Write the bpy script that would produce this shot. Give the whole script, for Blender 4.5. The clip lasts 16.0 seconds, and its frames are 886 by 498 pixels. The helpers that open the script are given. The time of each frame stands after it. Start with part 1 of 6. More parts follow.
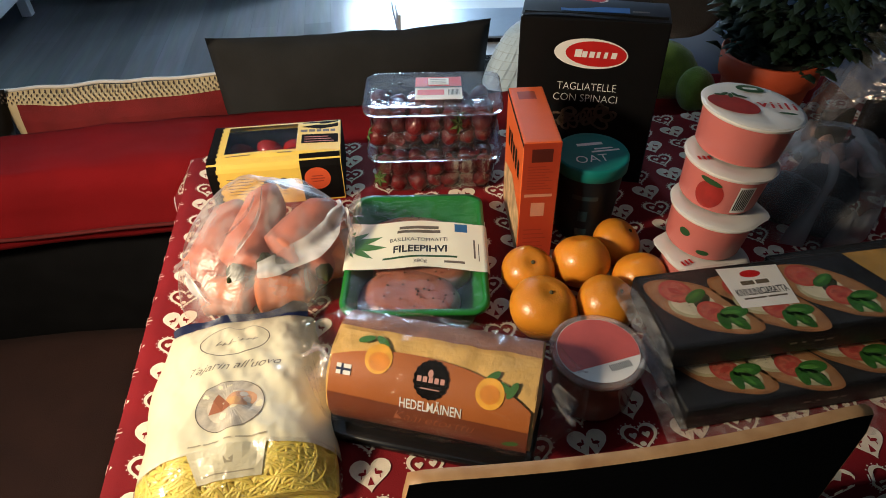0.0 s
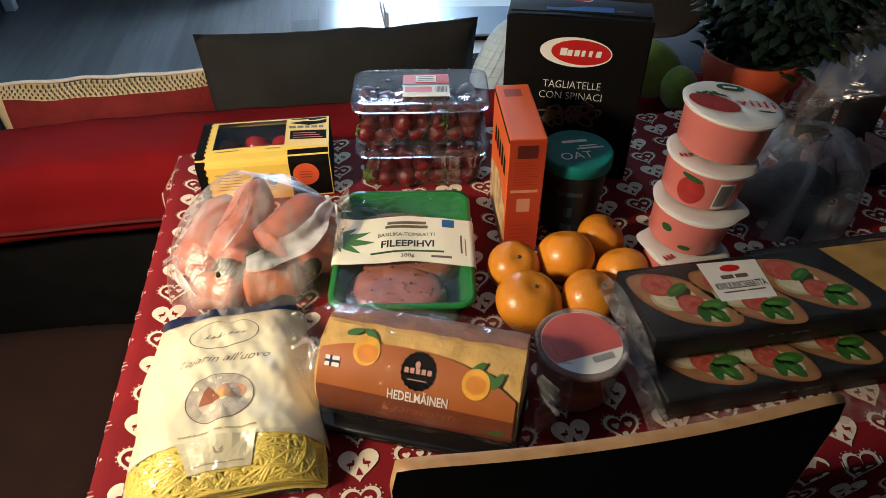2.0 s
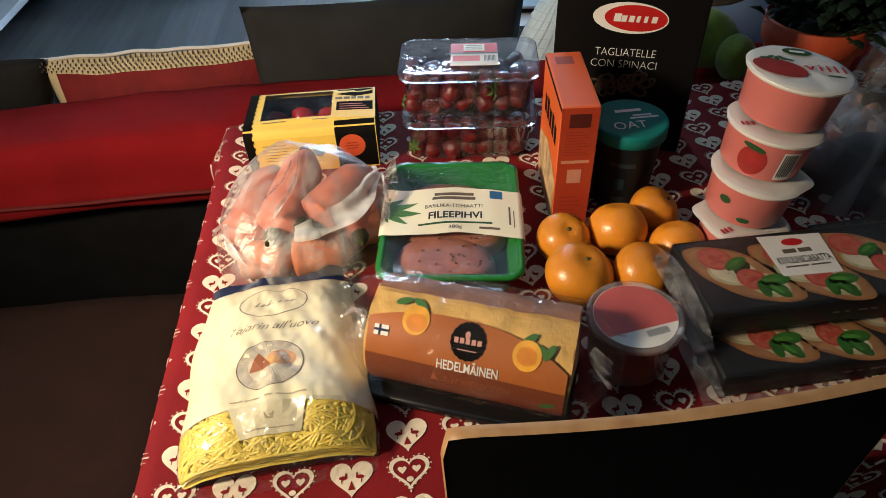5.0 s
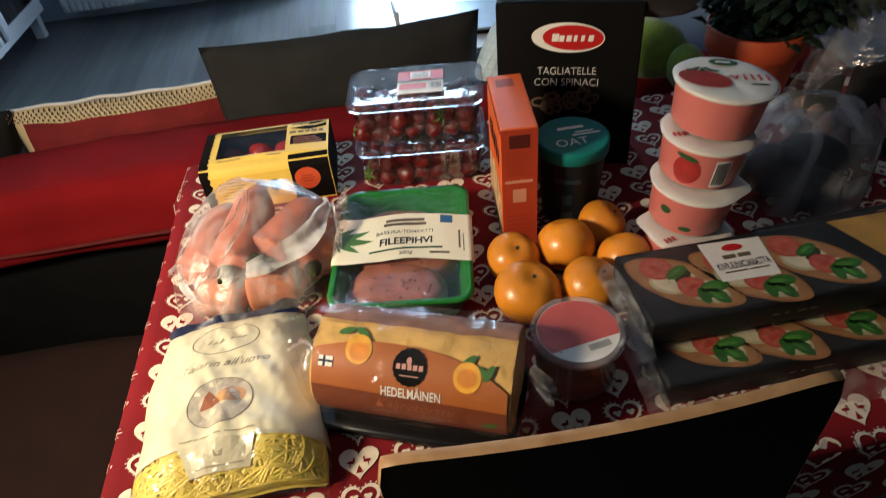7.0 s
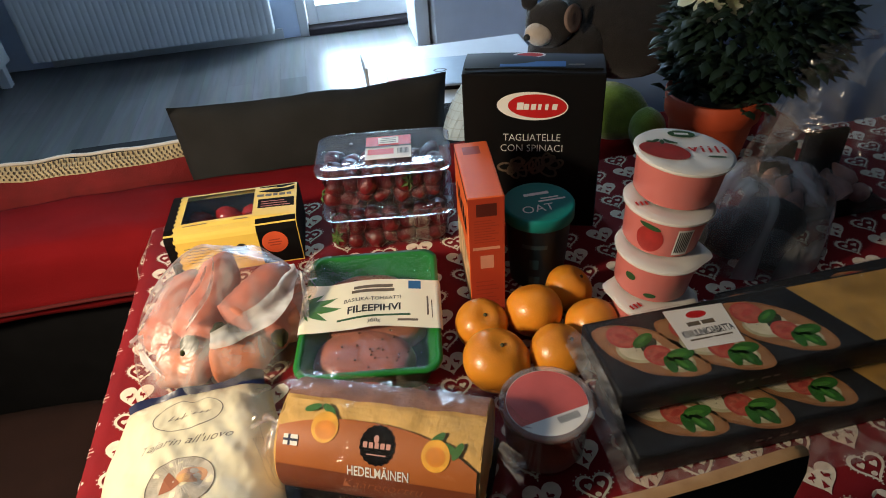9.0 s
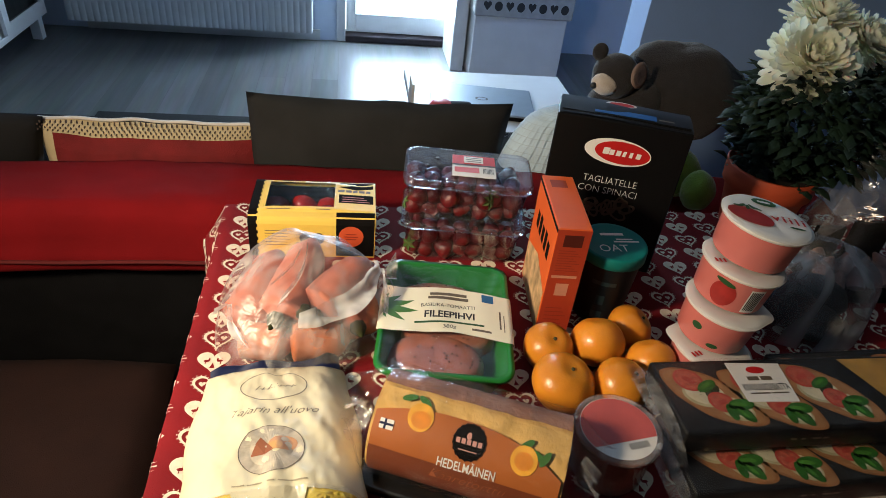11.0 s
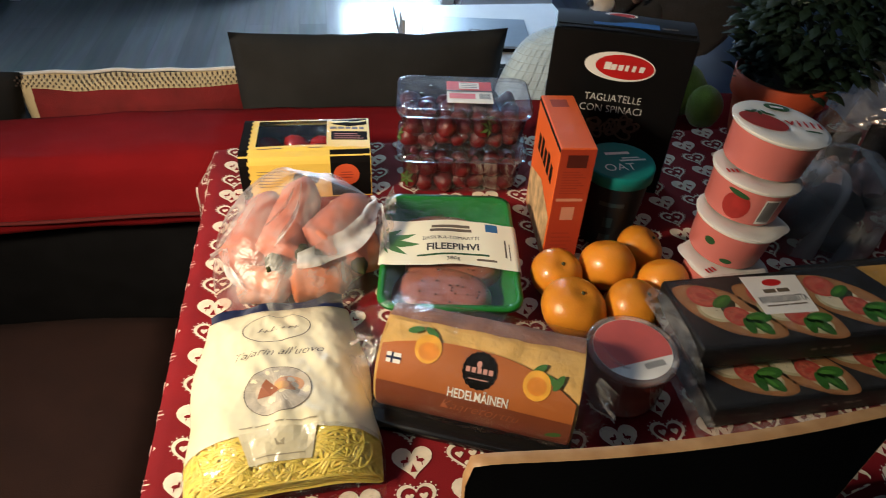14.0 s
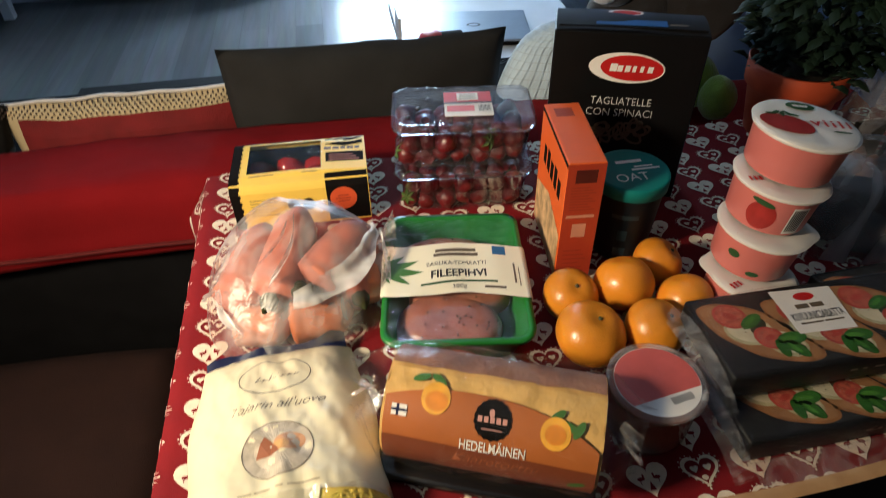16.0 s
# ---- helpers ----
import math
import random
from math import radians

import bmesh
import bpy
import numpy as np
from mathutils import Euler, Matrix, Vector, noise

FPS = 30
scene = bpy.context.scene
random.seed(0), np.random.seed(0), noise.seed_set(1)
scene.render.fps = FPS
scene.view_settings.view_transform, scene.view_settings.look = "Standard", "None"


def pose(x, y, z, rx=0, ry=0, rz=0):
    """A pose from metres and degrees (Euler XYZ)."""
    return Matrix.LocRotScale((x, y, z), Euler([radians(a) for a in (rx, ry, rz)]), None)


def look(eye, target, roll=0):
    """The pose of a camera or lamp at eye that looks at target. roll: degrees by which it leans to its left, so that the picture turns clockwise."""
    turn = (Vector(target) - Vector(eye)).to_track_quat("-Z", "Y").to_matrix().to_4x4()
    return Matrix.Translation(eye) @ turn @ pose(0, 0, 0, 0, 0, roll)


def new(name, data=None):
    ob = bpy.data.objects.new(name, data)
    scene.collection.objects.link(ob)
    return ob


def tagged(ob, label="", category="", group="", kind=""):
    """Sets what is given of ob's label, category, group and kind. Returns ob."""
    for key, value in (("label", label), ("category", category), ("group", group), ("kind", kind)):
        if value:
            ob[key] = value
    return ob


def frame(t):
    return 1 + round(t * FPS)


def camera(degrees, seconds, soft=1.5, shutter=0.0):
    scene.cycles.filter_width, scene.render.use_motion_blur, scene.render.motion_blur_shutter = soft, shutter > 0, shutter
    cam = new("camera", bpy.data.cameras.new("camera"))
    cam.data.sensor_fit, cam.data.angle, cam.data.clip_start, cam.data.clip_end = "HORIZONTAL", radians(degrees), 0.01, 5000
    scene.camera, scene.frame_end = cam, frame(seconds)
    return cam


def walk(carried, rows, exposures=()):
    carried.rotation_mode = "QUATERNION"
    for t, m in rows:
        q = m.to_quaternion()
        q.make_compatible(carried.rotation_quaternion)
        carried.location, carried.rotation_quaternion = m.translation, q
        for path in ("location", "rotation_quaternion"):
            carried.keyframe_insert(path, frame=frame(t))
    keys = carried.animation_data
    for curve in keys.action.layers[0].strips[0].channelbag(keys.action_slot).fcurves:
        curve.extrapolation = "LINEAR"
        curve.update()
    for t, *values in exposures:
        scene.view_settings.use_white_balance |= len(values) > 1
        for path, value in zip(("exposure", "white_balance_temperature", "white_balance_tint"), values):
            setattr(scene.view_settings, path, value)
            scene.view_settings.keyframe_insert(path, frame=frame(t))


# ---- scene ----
cam = camera(68.3, 16.0, soft=0.8, shutter=0.5)
PATH = [
    (0, (0.249, -0.245, 1.246), (0.441, 1.261, -0.056), -1.4),
    (0.5, (0.249, -0.254, 1.249), (0.443, 1.269, -0.033), -1.4),
    (1, (0.242, -0.253, 1.246), (0.446, 1.25, -0.057), -0.2),
    (1.5, (0.245, -0.255, 1.248), (0.474, 1.239, -0.063), 0.3),
    (2, (0.248, -0.255, 1.25), (0.477, 1.242, -0.057), -0.4),
    (2.5, (0.248, -0.256, 1.249), (0.466, 1.243, -0.057), -0.6),
    (3, (0.245, -0.256, 1.251), (0.458, 1.245, -0.053), -0.6),
    (3.5, (0.238, -0.26, 1.249), (0.44, 1.245, -0.053), -0.0),
    (4, (0.231, -0.258, 1.244), (0.388, 1.237, -0.075), -0.7),
    (4.2, (0.232, -0.252, 1.241), (0.382, 1.225, -0.099), -0.7),
    (6.5, (0.268, -0.254, 1.236), (0.3, 1.217, -0.119), -8.7),
    (7, (0.29, -0.262, 1.246), (0.405, 1.246, -0.063), -6.4),
    (7.5, (0.31, -0.283, 1.26), (0.386, 1.303, 0.045), -6.3),
    (8, (0.314, -0.274, 1.264), (0.386, 1.304, 0.037), -8.0),
    (8.2, (0.32, -0.267, 1.26), (0.423, 1.305, 0.028), -8.8),
    (10.3, (0.208, -0.239, 1.275), (0.617, 1.339, 0.117), 2.8),
    (10.5, (0.194, -0.249, 1.264), (0.546, 1.315, 0.069), 4.0),
    (11, (0.172, -0.267, 1.28), (0.47, 1.34, 0.128), 6.6),
    (11.5, (0.174, -0.269, 1.257), (0.444, 1.298, 0.044), 4.8),
    (12, (0.175, -0.261, 1.257), (0.428, 1.285, 0.014), 3.7),
    (12.5, (0.182, -0.251, 1.252), (0.387, 1.28, -0.019), 1.5),
    (13, (0.191, -0.244, 1.247), (0.428, 1.242, -0.07), 2.0),
    (13.5, (0.2, -0.244, 1.244), (0.489, 1.217, -0.09), 1.4),
    (14, (0.18, -0.257, 1.25), (0.458, 1.252, -0.033), 3.0),
    (14.5, (0.166, -0.268, 1.251), (0.353, 1.267, -0.018), 1.2),
    (15, (0.171, -0.264, 1.247), (0.335, 1.27, -0.025), 0.2),
    (15.5, (0.182, -0.222, 1.238), (0.412, 1.229, -0.119), 1.8),
    (16, (0.198, -0.2, 1.253), (0.435, 1.293, -0.056), -1.1),
]
EXPOSURES = [(0, 0.0), (16, 0.0)]
walk(cam, [(t, look(eye, target, roll)) for t, eye, target, roll in PATH], EXPOSURES)

# ---- world and lights ----
world = bpy.data.worlds.new("sky")
scene.world = world
world.use_nodes = True
wn = world.node_tree.nodes
sky = wn.new("ShaderNodeTexSky")
sky.sky_type, sky.sun_disc = "NISHITA", False
sky.sun_elevation, sky.sun_rotation = radians(24), radians(20)
world.node_tree.links.new(sky.outputs[0], wn["Background"].inputs[0])
wn["Background"].inputs[1].default_value = 0.12


def area(name, m, sx, sy, power, colour, spread=180):
    d = bpy.data.lights.new(name, "AREA")
    d.shape, d.size, d.size_y, d.energy, d.color, d.spread = "RECTANGLE", sx, sy, power, colour, radians(spread)
    ob = new(name, d)
    ob.matrix_world = m
    return ob


# daylight in the glazed balcony door, and the lamp of the kitchen corner beside the camera
area("door_daylight", pose(0.50, 3.70, 1.10, -90, 0, 0), 0.62, 1.9, 96, (0.58, 0.79, 1.0))
area("kitchen_lamp", look((-0.64, -0.10, 1.38), (0.07, 0.36, 0.77)), 0.16, 0.16, 6.3, (1.0, 0.82, 0.57), 95)

T = 0.74  # table top

# ---- helpers for building ----


def part(name, bm, material, parent=None, label="", smooth=True):
    me = bpy.data.meshes.new(name)
    bm.to_mesh(me)
    bm.free()
    for p in me.polygons:
        p.use_smooth = smooth
    me.materials.append(material)
    ob = new(name, me)
    ob.parent = parent
    if label:
        ob["label"] = label
    return ob


def thing(name, m, label, category, group="", kind=""):
    ob = new(name)
    ob.matrix_world = m
    ob.empty_display_size = 0.02
    return tagged(ob, label, category, group, kind)


def box_bm(x0, x1, y0, y1, z0, z1, bevel=0.0, segments=2, bm=None):
    own = bm is None
    b = bmesh.new()
    bmesh.ops.create_cube(b, size=1)
    bmesh.ops.transform(b, matrix=Matrix.LocRotScale(((x0 + x1) / 2, (y0 + y1) / 2, (z0 + z1) / 2), None, (x1 - x0, y1 - y0, z1 - z0)), verts=b.verts)
    if bevel:
        bmesh.ops.bevel(b, geom=b.edges[:], offset=bevel, segments=segments, affect="EDGES", profile=0.5)
    if own:
        return b
    me = bpy.data.meshes.new("tmp")
    b.to_mesh(me)
    b.free()
    bm.from_mesh(me)
    bpy.data.meshes.remove(me)
    return bm


def lathe_bm(profile, n=40, bm=None, wobble=None):
    """profile: (radius, z) from bottom to top."""
    bm = bm or bmesh.new()
    rings = []
    for r, z in profile:
        if r < 1e-6:
            rings.append([bm.verts.new((0, 0, z))])
        else:
            rings.append([bm.verts.new((r * math.cos(2 * math.pi * k / n), r * math.sin(2 * math.pi * k / n), z)) for k in range(n)])
    for a, b in zip(rings, rings[1:]):
        for k in range(n):
            l = (k + 1) % n
            if len(a) == 1 and len(b) == 1:
                continue
            if len(a) == 1:
                bm.faces.new((a[0], b[k], b[l]))
            elif len(b) == 1:
                bm.faces.new((a[k], a[l], b[0]))
            else:
                bm.faces.new((a[k], a[l], b[l], b[k]))
    bm.normal_update()
    return bm


def sheet_bm(f, nu, nv, bm=None, close_u=False):
    """A grid of points f(u, v), u and v from 0 to 1."""
    bm = bm or bmesh.new()
    vs = [[bm.verts.new(f(i / nu, j / nv)) for j in range(nv + 1)] for i in range(nu if close_u else nu + 1)]
    for i in range(nu):
        a, b = vs[i], vs[(i + 1) % len(vs)]
        for j in range(nv):
            bm.faces.new((a[j], b[j], b[j + 1], a[j + 1]))
    bmesh.ops.recalc_face_normals(bm, faces=bm.faces[:])
    return bm


def poly_bm(points, bm=None):
    """A flat polygon in u, v; z = 0."""
    bm = bm or bmesh.new()
    vs = [bm.verts.new((p[0], p[1], 0)) for p in points]
    bm.faces.new(vs)
    return bm


def strip_bm(outer, inner, bm=None):
    bm = bm or bmesh.new()
    a = [bm.verts.new((*p, 0)) for p in outer]
    b = [bm.verts.new((*p, 0)) for p in inner]
    n = len(a)
    for k in range(n):
        l = (k + 1) % n
        bm.faces.new((a[k], a[l], b[l], b[k]))
    return bm


def oval(cx, cy, rx, ry, n=32, turn=0.0):
    c, s = math.cos(radians(turn)), math.sin(radians(turn))
    out = []
    for k in range(n):
        a = 2 * math.pi * k / n
        x, y = rx * math.cos(a), ry * math.sin(a)
        out.append((cx + c * x - s * y, cy + s * x + c * y))
    return out


def rect(x0, x1, y0, y1):
    return [(x0, y0), (x1, y0), (x1, y1), (x0, y1)]


def fine_rect(bm, x0, x1, y0, y1, nx=8, ny=2):
    vs = [[bm.verts.new((x0 + (x1 - x0) * i / nx, y0 + (y1 - y0) * j / ny, 0)) for j in range(ny + 1)] for i in range(nx + 1)]
    for i in range(nx):
        for j in range(ny):
            bm.faces.new((vs[i][j], vs[i + 1][j], vs[i + 1][j + 1], vs[i][j + 1]))
    return bm


def text_bm(body, size, cx, cy, bm=None, squeeze=1.0, shear=0.0, bold=0.0, spacing=1.0):
    """Lettering, centred at cx, cy, size being the height of a capital."""
    bm = bm or bmesh.new()
    cu = bpy.data.curves.new("lettering", "FONT")
    cu.body, cu.size, cu.align_x, cu.shear, cu.resolution_u, cu.offset, cu.space_character = body, size / 0.69, "CENTER", shear, 3, bold, spacing
    ob = bpy.data.objects.new("lettering", cu)
    me = bpy.data.meshes.new_from_object(ob)
    me.transform(Matrix.Translation((cx, cy - size / 2, 0)) @ Matrix.Diagonal((squeeze, 1, 1, 1)))
    bm.from_mesh(me)
    bpy.data.objects.remove(ob)
    bpy.data.curves.remove(cu)
    bpy.data.meshes.remove(me)
    return bm


def printed(name, bm, material, parent, where, label="", lift=0.0006, curved=False):
    """A print: the flat shapes of bm laid on a surface by where(u, v, height)."""
    many = [f for f in bm.faces if len(f.verts) > 8]
    if curved and many and len(bm.faces) < 60:
        bmesh.ops.poke(bm, faces=many)
        bmesh.ops.subdivide_edges(bm, edges=bm.edges[:], cuts=2, use_grid_fill=True)
    for v in bm.verts:
        v.co = Vector(where(v.co.x, v.co.y, lift * 0.35))
    ob = part(name, bm, material, parent, label, smooth=False)
    if name in ("small_print", "brand_print", "leaves_print", "barcode", "dot_print", "lid_print", "side_print", "side_lettering", "heart_print", "heart_motif"):
        ob["kind"] = "stuff"
    return ob


def heart(cx, cy, w, h, n=24, turn=0.0):
    out = []
    c, s = math.cos(radians(turn)), math.sin(radians(turn))
    for k in range(n):
        a = 2 * math.pi * k / n
        x = 16 * math.sin(a) ** 3 / 33 * w
        y = (13 * math.cos(a) - 5 * math.cos(2 * a) - 2 * math.cos(3 * a) - math.cos(4 * a) + 2.5) / 29 * h
        out.append((cx + c * x - s * y, cy + s * x + c * y))
    return out


def n3(x, y, z, scale=1.0, seed=0.0):
    return noise.noise(Vector((x * scale + seed, y * scale - seed * 0.7, z * scale + 2 * seed)))


# ---- materials ----


def mat(name, colour, rough=0.5, metal=0.0, vary=0.12, scale=30.0, bump=0.0, bump_scale=200.0, coat=0.0, sheen=0.0, stain=None, sub=0.0, spec=0.5):
    m = bpy.data.materials.new(name)
    m.use_nodes = True
    n, l = m.node_tree.nodes, m.node_tree.links
    b = n["Principled BSDF"]
    b.inputs["Roughness"].default_value, b.inputs["Metallic"].default_value = rough, metal
    b.inputs["Coat Weight"].default_value, b.inputs["Coat Roughness"].default_value = coat, 0.08
    b.inputs["Sheen Weight"].default_value = sheen
    b.inputs["Specular IOR Level"].default_value = spec
    if sub:
        b.inputs["Subsurface Weight"].default_value = sub
        b.inputs["Subsurface Scale"].default_value = 0.006
    co = n.new("ShaderNodeTexCoord")
    t1 = n.new("ShaderNodeTexNoise")
    t1.inputs["Scale"].default_value, t1.inputs["Detail"].default_value = scale, 6
    l.new(co.outputs["Object"], t1.inputs["Vector"])
    ramp = n.new("ShaderNodeMix")
    ramp.data_type = "RGBA"
    dark = [c * (1 - vary) for c in colour] if stain is None else stain
    light = [min(1, c * (1 + vary * 0.6)) for c in colour] if stain is None else colour
    ramp.inputs["A"].default_value, ramp.inputs["B"].default_value = (*dark, 1), (*light, 1)
    mr = n.new("ShaderNodeMapRange")
    mr.inputs["From Min"].default_value, mr.inputs["From Max"].default_value = 0.32, 0.68
    l.new(t1.outputs["Fac"], mr.inputs["Value"])
    l.new(mr.outputs[0], ramp.inputs["Factor"])
    l.new(ramp.outputs["Result"], b.inputs["Base Color"])
    if bump:
        t2 = n.new("ShaderNodeTexNoise")
        t2.inputs["Scale"].default_value, t2.inputs["Detail"].default_value = bump_scale, 4
        l.new(co.outputs["Object"], t2.inputs["Vector"])
        bp = n.new("ShaderNodeBump")
        bp.inputs["Strength"].default_value, bp.inputs["Distance"].default_value = bump, 0.002
        l.new(t2.outputs["Fac"], bp.inputs["Height"])
        l.new(bp.outputs[0], b.inputs["Normal"])
    return m


def film(name, tint=(1, 1, 1), rough=0.12, haze=0.06, bump=0.5, scale=40.0, gloss=1.0, stretch=(1, 1, 1), detail=5):
    """Thin clear plastic: see-through, a little milky, with a wrinkled gloss."""
    m = bpy.data.materials.new(name)
    m.use_nodes = True
    n, l = m.node_tree.nodes, m.node_tree.links
    n.remove(n["Principled BSDF"])
    out = n["Material Output"]
    clear, milk, shine = n.new("ShaderNodeBsdfTransparent"), n.new("ShaderNodeBsdfDiffuse"), n.new("ShaderNodeBsdfGlossy")
    clear.inputs[0].default_value = (*tint, 1)
    milk.inputs[0].default_value = (0.8, 0.8, 0.8, 1)
    shine.inputs["Roughness"].default_value = rough
    co, tx, bp, fr = n.new("ShaderNodeTexCoord"), n.new("ShaderNodeTexNoise"), n.new("ShaderNodeBump"), n.new("ShaderNodeLayerWeight")
    tx.inputs["Scale"].default_value, tx.inputs["Detail"].default_value = scale, 3
    tx.inputs["Distortion"].default_value = 0.8
    l.new(co.outputs["Object"], tx.inputs["Vector"])
    l.new(tx.outputs["Fac"], bp.inputs["Height"])
    bp.inputs["Strength"].default_value, bp.inputs["Distance"].default_value = bump, 0.01
    for node in (shine, milk):
        l.new(bp.outputs[0], node.inputs["Normal"])
    a, b = n.new("ShaderNodeMixShader"), n.new("ShaderNodeMixShader")
    veil, spread = n.new("ShaderNodeTexNoise"), n.new("ShaderNodeMapRange")
    veil.inputs["Scale"].default_value, veil.inputs["Detail"].default_value, veil.inputs["Distortion"].default_value = scale * 0.7, 5, 1.5
    veil.inputs["Detail"].default_value = detail
    mp = n.new("ShaderNodeMapping")
    mp.inputs["Scale"].default_value = stretch
    l.new(co.outputs["Object"], mp.inputs[0])
    l.new(mp.outputs[0], veil.inputs["Vector"])
    spread.inputs["From Min"].default_value, spread.inputs["From Max"].default_value = 0.40, 0.72
    spread.inputs["To Min"].default_value, spread.inputs["To Max"].default_value = haze * 0.35, min(0.9, haze * 3.0)
    l.new(veil.outputs["Fac"], spread.inputs["Value"])
    l.new(spread.outputs[0], a.inputs[0])
    l.new(clear.outputs[0], a.inputs[1])
    l.new(milk.outputs[0], a.inputs[2])
    p5, g = n.new("ShaderNodeMath"), n.new("ShaderNodeMath")
    p5.operation, g.operation = "POWER", "MULTIPLY_ADD"
    p5.inputs[1].default_value = 4.0
    g.use_clamp = True
    g.inputs[1].default_value, g.inputs[2].default_value = 0.7 * gloss, 0.075 * gloss
    l.new(fr.outputs["Facing"], p5.inputs[0])
    l.new(p5.outputs[0], g.inputs[0])
    l.new(g.outputs[0], b.inputs[0])
    l.new(a.outputs[0], b.inputs[1])
    l.new(shine.outputs[0], b.inputs[2])
    l.new(b.outputs[0], out.inputs[0])
    return m


def planks(name, a, b, length=1.2, width=0.13, rough=0.35):
    m = bpy.data.materials.new(name)
    m.use_nodes = True
    n, l = m.node_tree.nodes, m.node_tree.links
    p = n["Principled BSDF"]
    co, mp, br = n.new("ShaderNodeTexCoord"), n.new("ShaderNodeMapping"), n.new("ShaderNodeTexBrick")
    mp.inputs["Rotation"].default_value[2] = radians(90)
    l.new(co.outputs["Object"], mp.inputs[0])
    l.new(mp.outputs[0], br.inputs["Vector"])
    br.inputs["Color1"].default_value, br.inputs["Color2"].default_value, br.inputs["Mortar"].default_value = (*a, 1), (*b, 1), (0.055, 0.057, 0.060, 1)
    br.inputs["Scale"].default_value, br.inputs["Brick Width"].default_value, br.inputs["Row Height"].default_value = 1, length, width
    br.inputs["Mortar Size"].default_value = 0.0008
    st, tx = n.new("ShaderNodeMapping"), n.new("ShaderNodeTexNoise")
    st.inputs["Scale"].default_value = (28, 2.2, 1)
    l.new(co.outputs["Object"], st.inputs[0])
    l.new(st.outputs[0], tx.inputs["Vector"])
    tx.inputs["Scale"].default_value, tx.inputs["Detail"].default_value = 1.0, 8
    mx = n.new("ShaderNodeMix")
    mx.data_type, mx.blend_type = "RGBA", "MULTIPLY"
    mx.inputs["Factor"].default_value = 0.9
    l.new(br.outputs["Color"], mx.inputs["A"])
    l.new(tx.outputs["Color"], mx.inputs["B"])
    hs = n.new("ShaderNodeHueSaturation")
    hs.inputs["Saturation"].default_value, hs.inputs["Value"].default_value = 0.35, 2.25
    l.new(mx.outputs["Result"], hs.inputs["Color"])
    l.new(hs.outputs[0], p.inputs["Base Color"])
    bp = n.new("ShaderNodeBump")
    bp.inputs["Strength"].default_value, bp.inputs["Distance"].default_value = 0.25, 0.003
    l.new(tx.outputs["Fac"], bp.inputs["Height"])
    l.new(bp.outputs[0], p.inputs["Normal"])
    p.inputs["Roughness"].default_value = rough
    return m


FLOOR = planks("grey_laminate", (0.066, 0.069, 0.072), (0.105, 0.109, 0.114), rough=0.30)
WALL = mat("painted_wall", (0.52, 0.60, 0.74), 0.7, vary=0.05, scale=6, bump=0.15, bump_scale=300)
BLUEWALL = mat("blue_grey_paint", (0.27, 0.42, 0.72), 0.7, vary=0.06, scale=5, bump=0.15, bump_scale=300)
# for the unseen walls: dark, so that less light bounces into the shadows
DIMWALL = mat("low_bounce_wall", (0.16, 0.13, 0.11), 0.7, vary=0.2, scale=6, bump=0.15, bump_scale=60)
CEIL = mat("ceiling_paint", (0.75, 0.75, 0.74), 0.8, vary=0.04, scale=5)
WHITE = mat("white_lacquer", (0.75, 0.76, 0.77), 0.35, vary=0.05, scale=8)
RADW = mat("radiator_enamel", (0.56, 0.58, 0.59), 0.4, vary=0.04, scale=10)
DOORW = mat("door_paint", (0.55, 0.57, 0.58), 0.4, vary=0.05, scale=8)
SILLM = mat("dark_threshold", (0.035, 0.026, 0.030), 0.6, vary=0.2, spec=0.2)
GLASS = film("window_glass", (0.95, 0.98, 1.0), 0.02, 0.01, 0.0)
CLOTH = mat("red_tablecloth", (0.21, 0.008, 0.012), 0.8, vary=0.18, scale=14, bump=0.35, bump_scale=900, stain=(0.16, 0.006, 0.010), spec=0.2)
HEARTW = mat("heart_print_cream", (0.72, 0.62, 0.50), 0.8, vary=0.10, scale=120, bump=0.2, bump_scale=900)
REDCOVER = mat("red_sofa_cover", (0.19, 0.0045, 0.007), 0.9, vary=0.16, scale=9, bump=0.5, bump_scale=700, spec=0.15)
SOFABLK = mat("black_upholstery", (0.006, 0.006, 0.007), 0.95, spec=0.1, vary=0.25, scale=20, bump=0.4, bump_scale=600)
BROWN = mat("brown_upholstery", (0.023, 0.0098, 0.0075), 0.95, vary=0.16, scale=16, bump=0.5, bump_scale=800, spec=0.2)
GREYPIL = mat("charcoal_cushion_fabric", (0.027, 0.027, 0.0275), 0.9, spec=0.15, vary=0.2, scale=10, bump=0.4, bump_scale=700)
BLKPIL = mat("black_cushion_fabric", (0.008, 0.008, 0.009), 0.9, vary=0.2, scale=14, bump=0.3, bump_scale=600)
REDPIL = mat("red_cushion_fabric", (0.19, 0.008, 0.010), 0.85, vary=0.25, scale=22, bump=0.5, bump_scale=600)
CREAM = mat("cream_dotted_fabric", (0.62, 0.50, 0.30), 0.85, vary=0.1, scale=20, bump=0.3, bump_scale=700)
DOTS = mat("dark_dot_print", (0.06, 0.04, 0.03), 0.85)
PIPE = mat("white_trim_fabric", (0.70, 0.66, 0.62), 0.8)
CHAIRB = mat("black_laminate", (0.003, 0.003, 0.0035), 0.6, spec=0.15, vary=0.2, bump=0.1, bump_scale=300)
PLY = mat("birch_ply_edge", (0.50, 0.29, 0.13), 0.5, vary=0.22, scale=45, stain=(0.36, 0.18, 0.07))
PAPERW = mat("cream_paper", (0.78, 0.71, 0.50), 0.42, vary=0.04, scale=12, bump=0.08, bump_scale=40, coat=0.25)
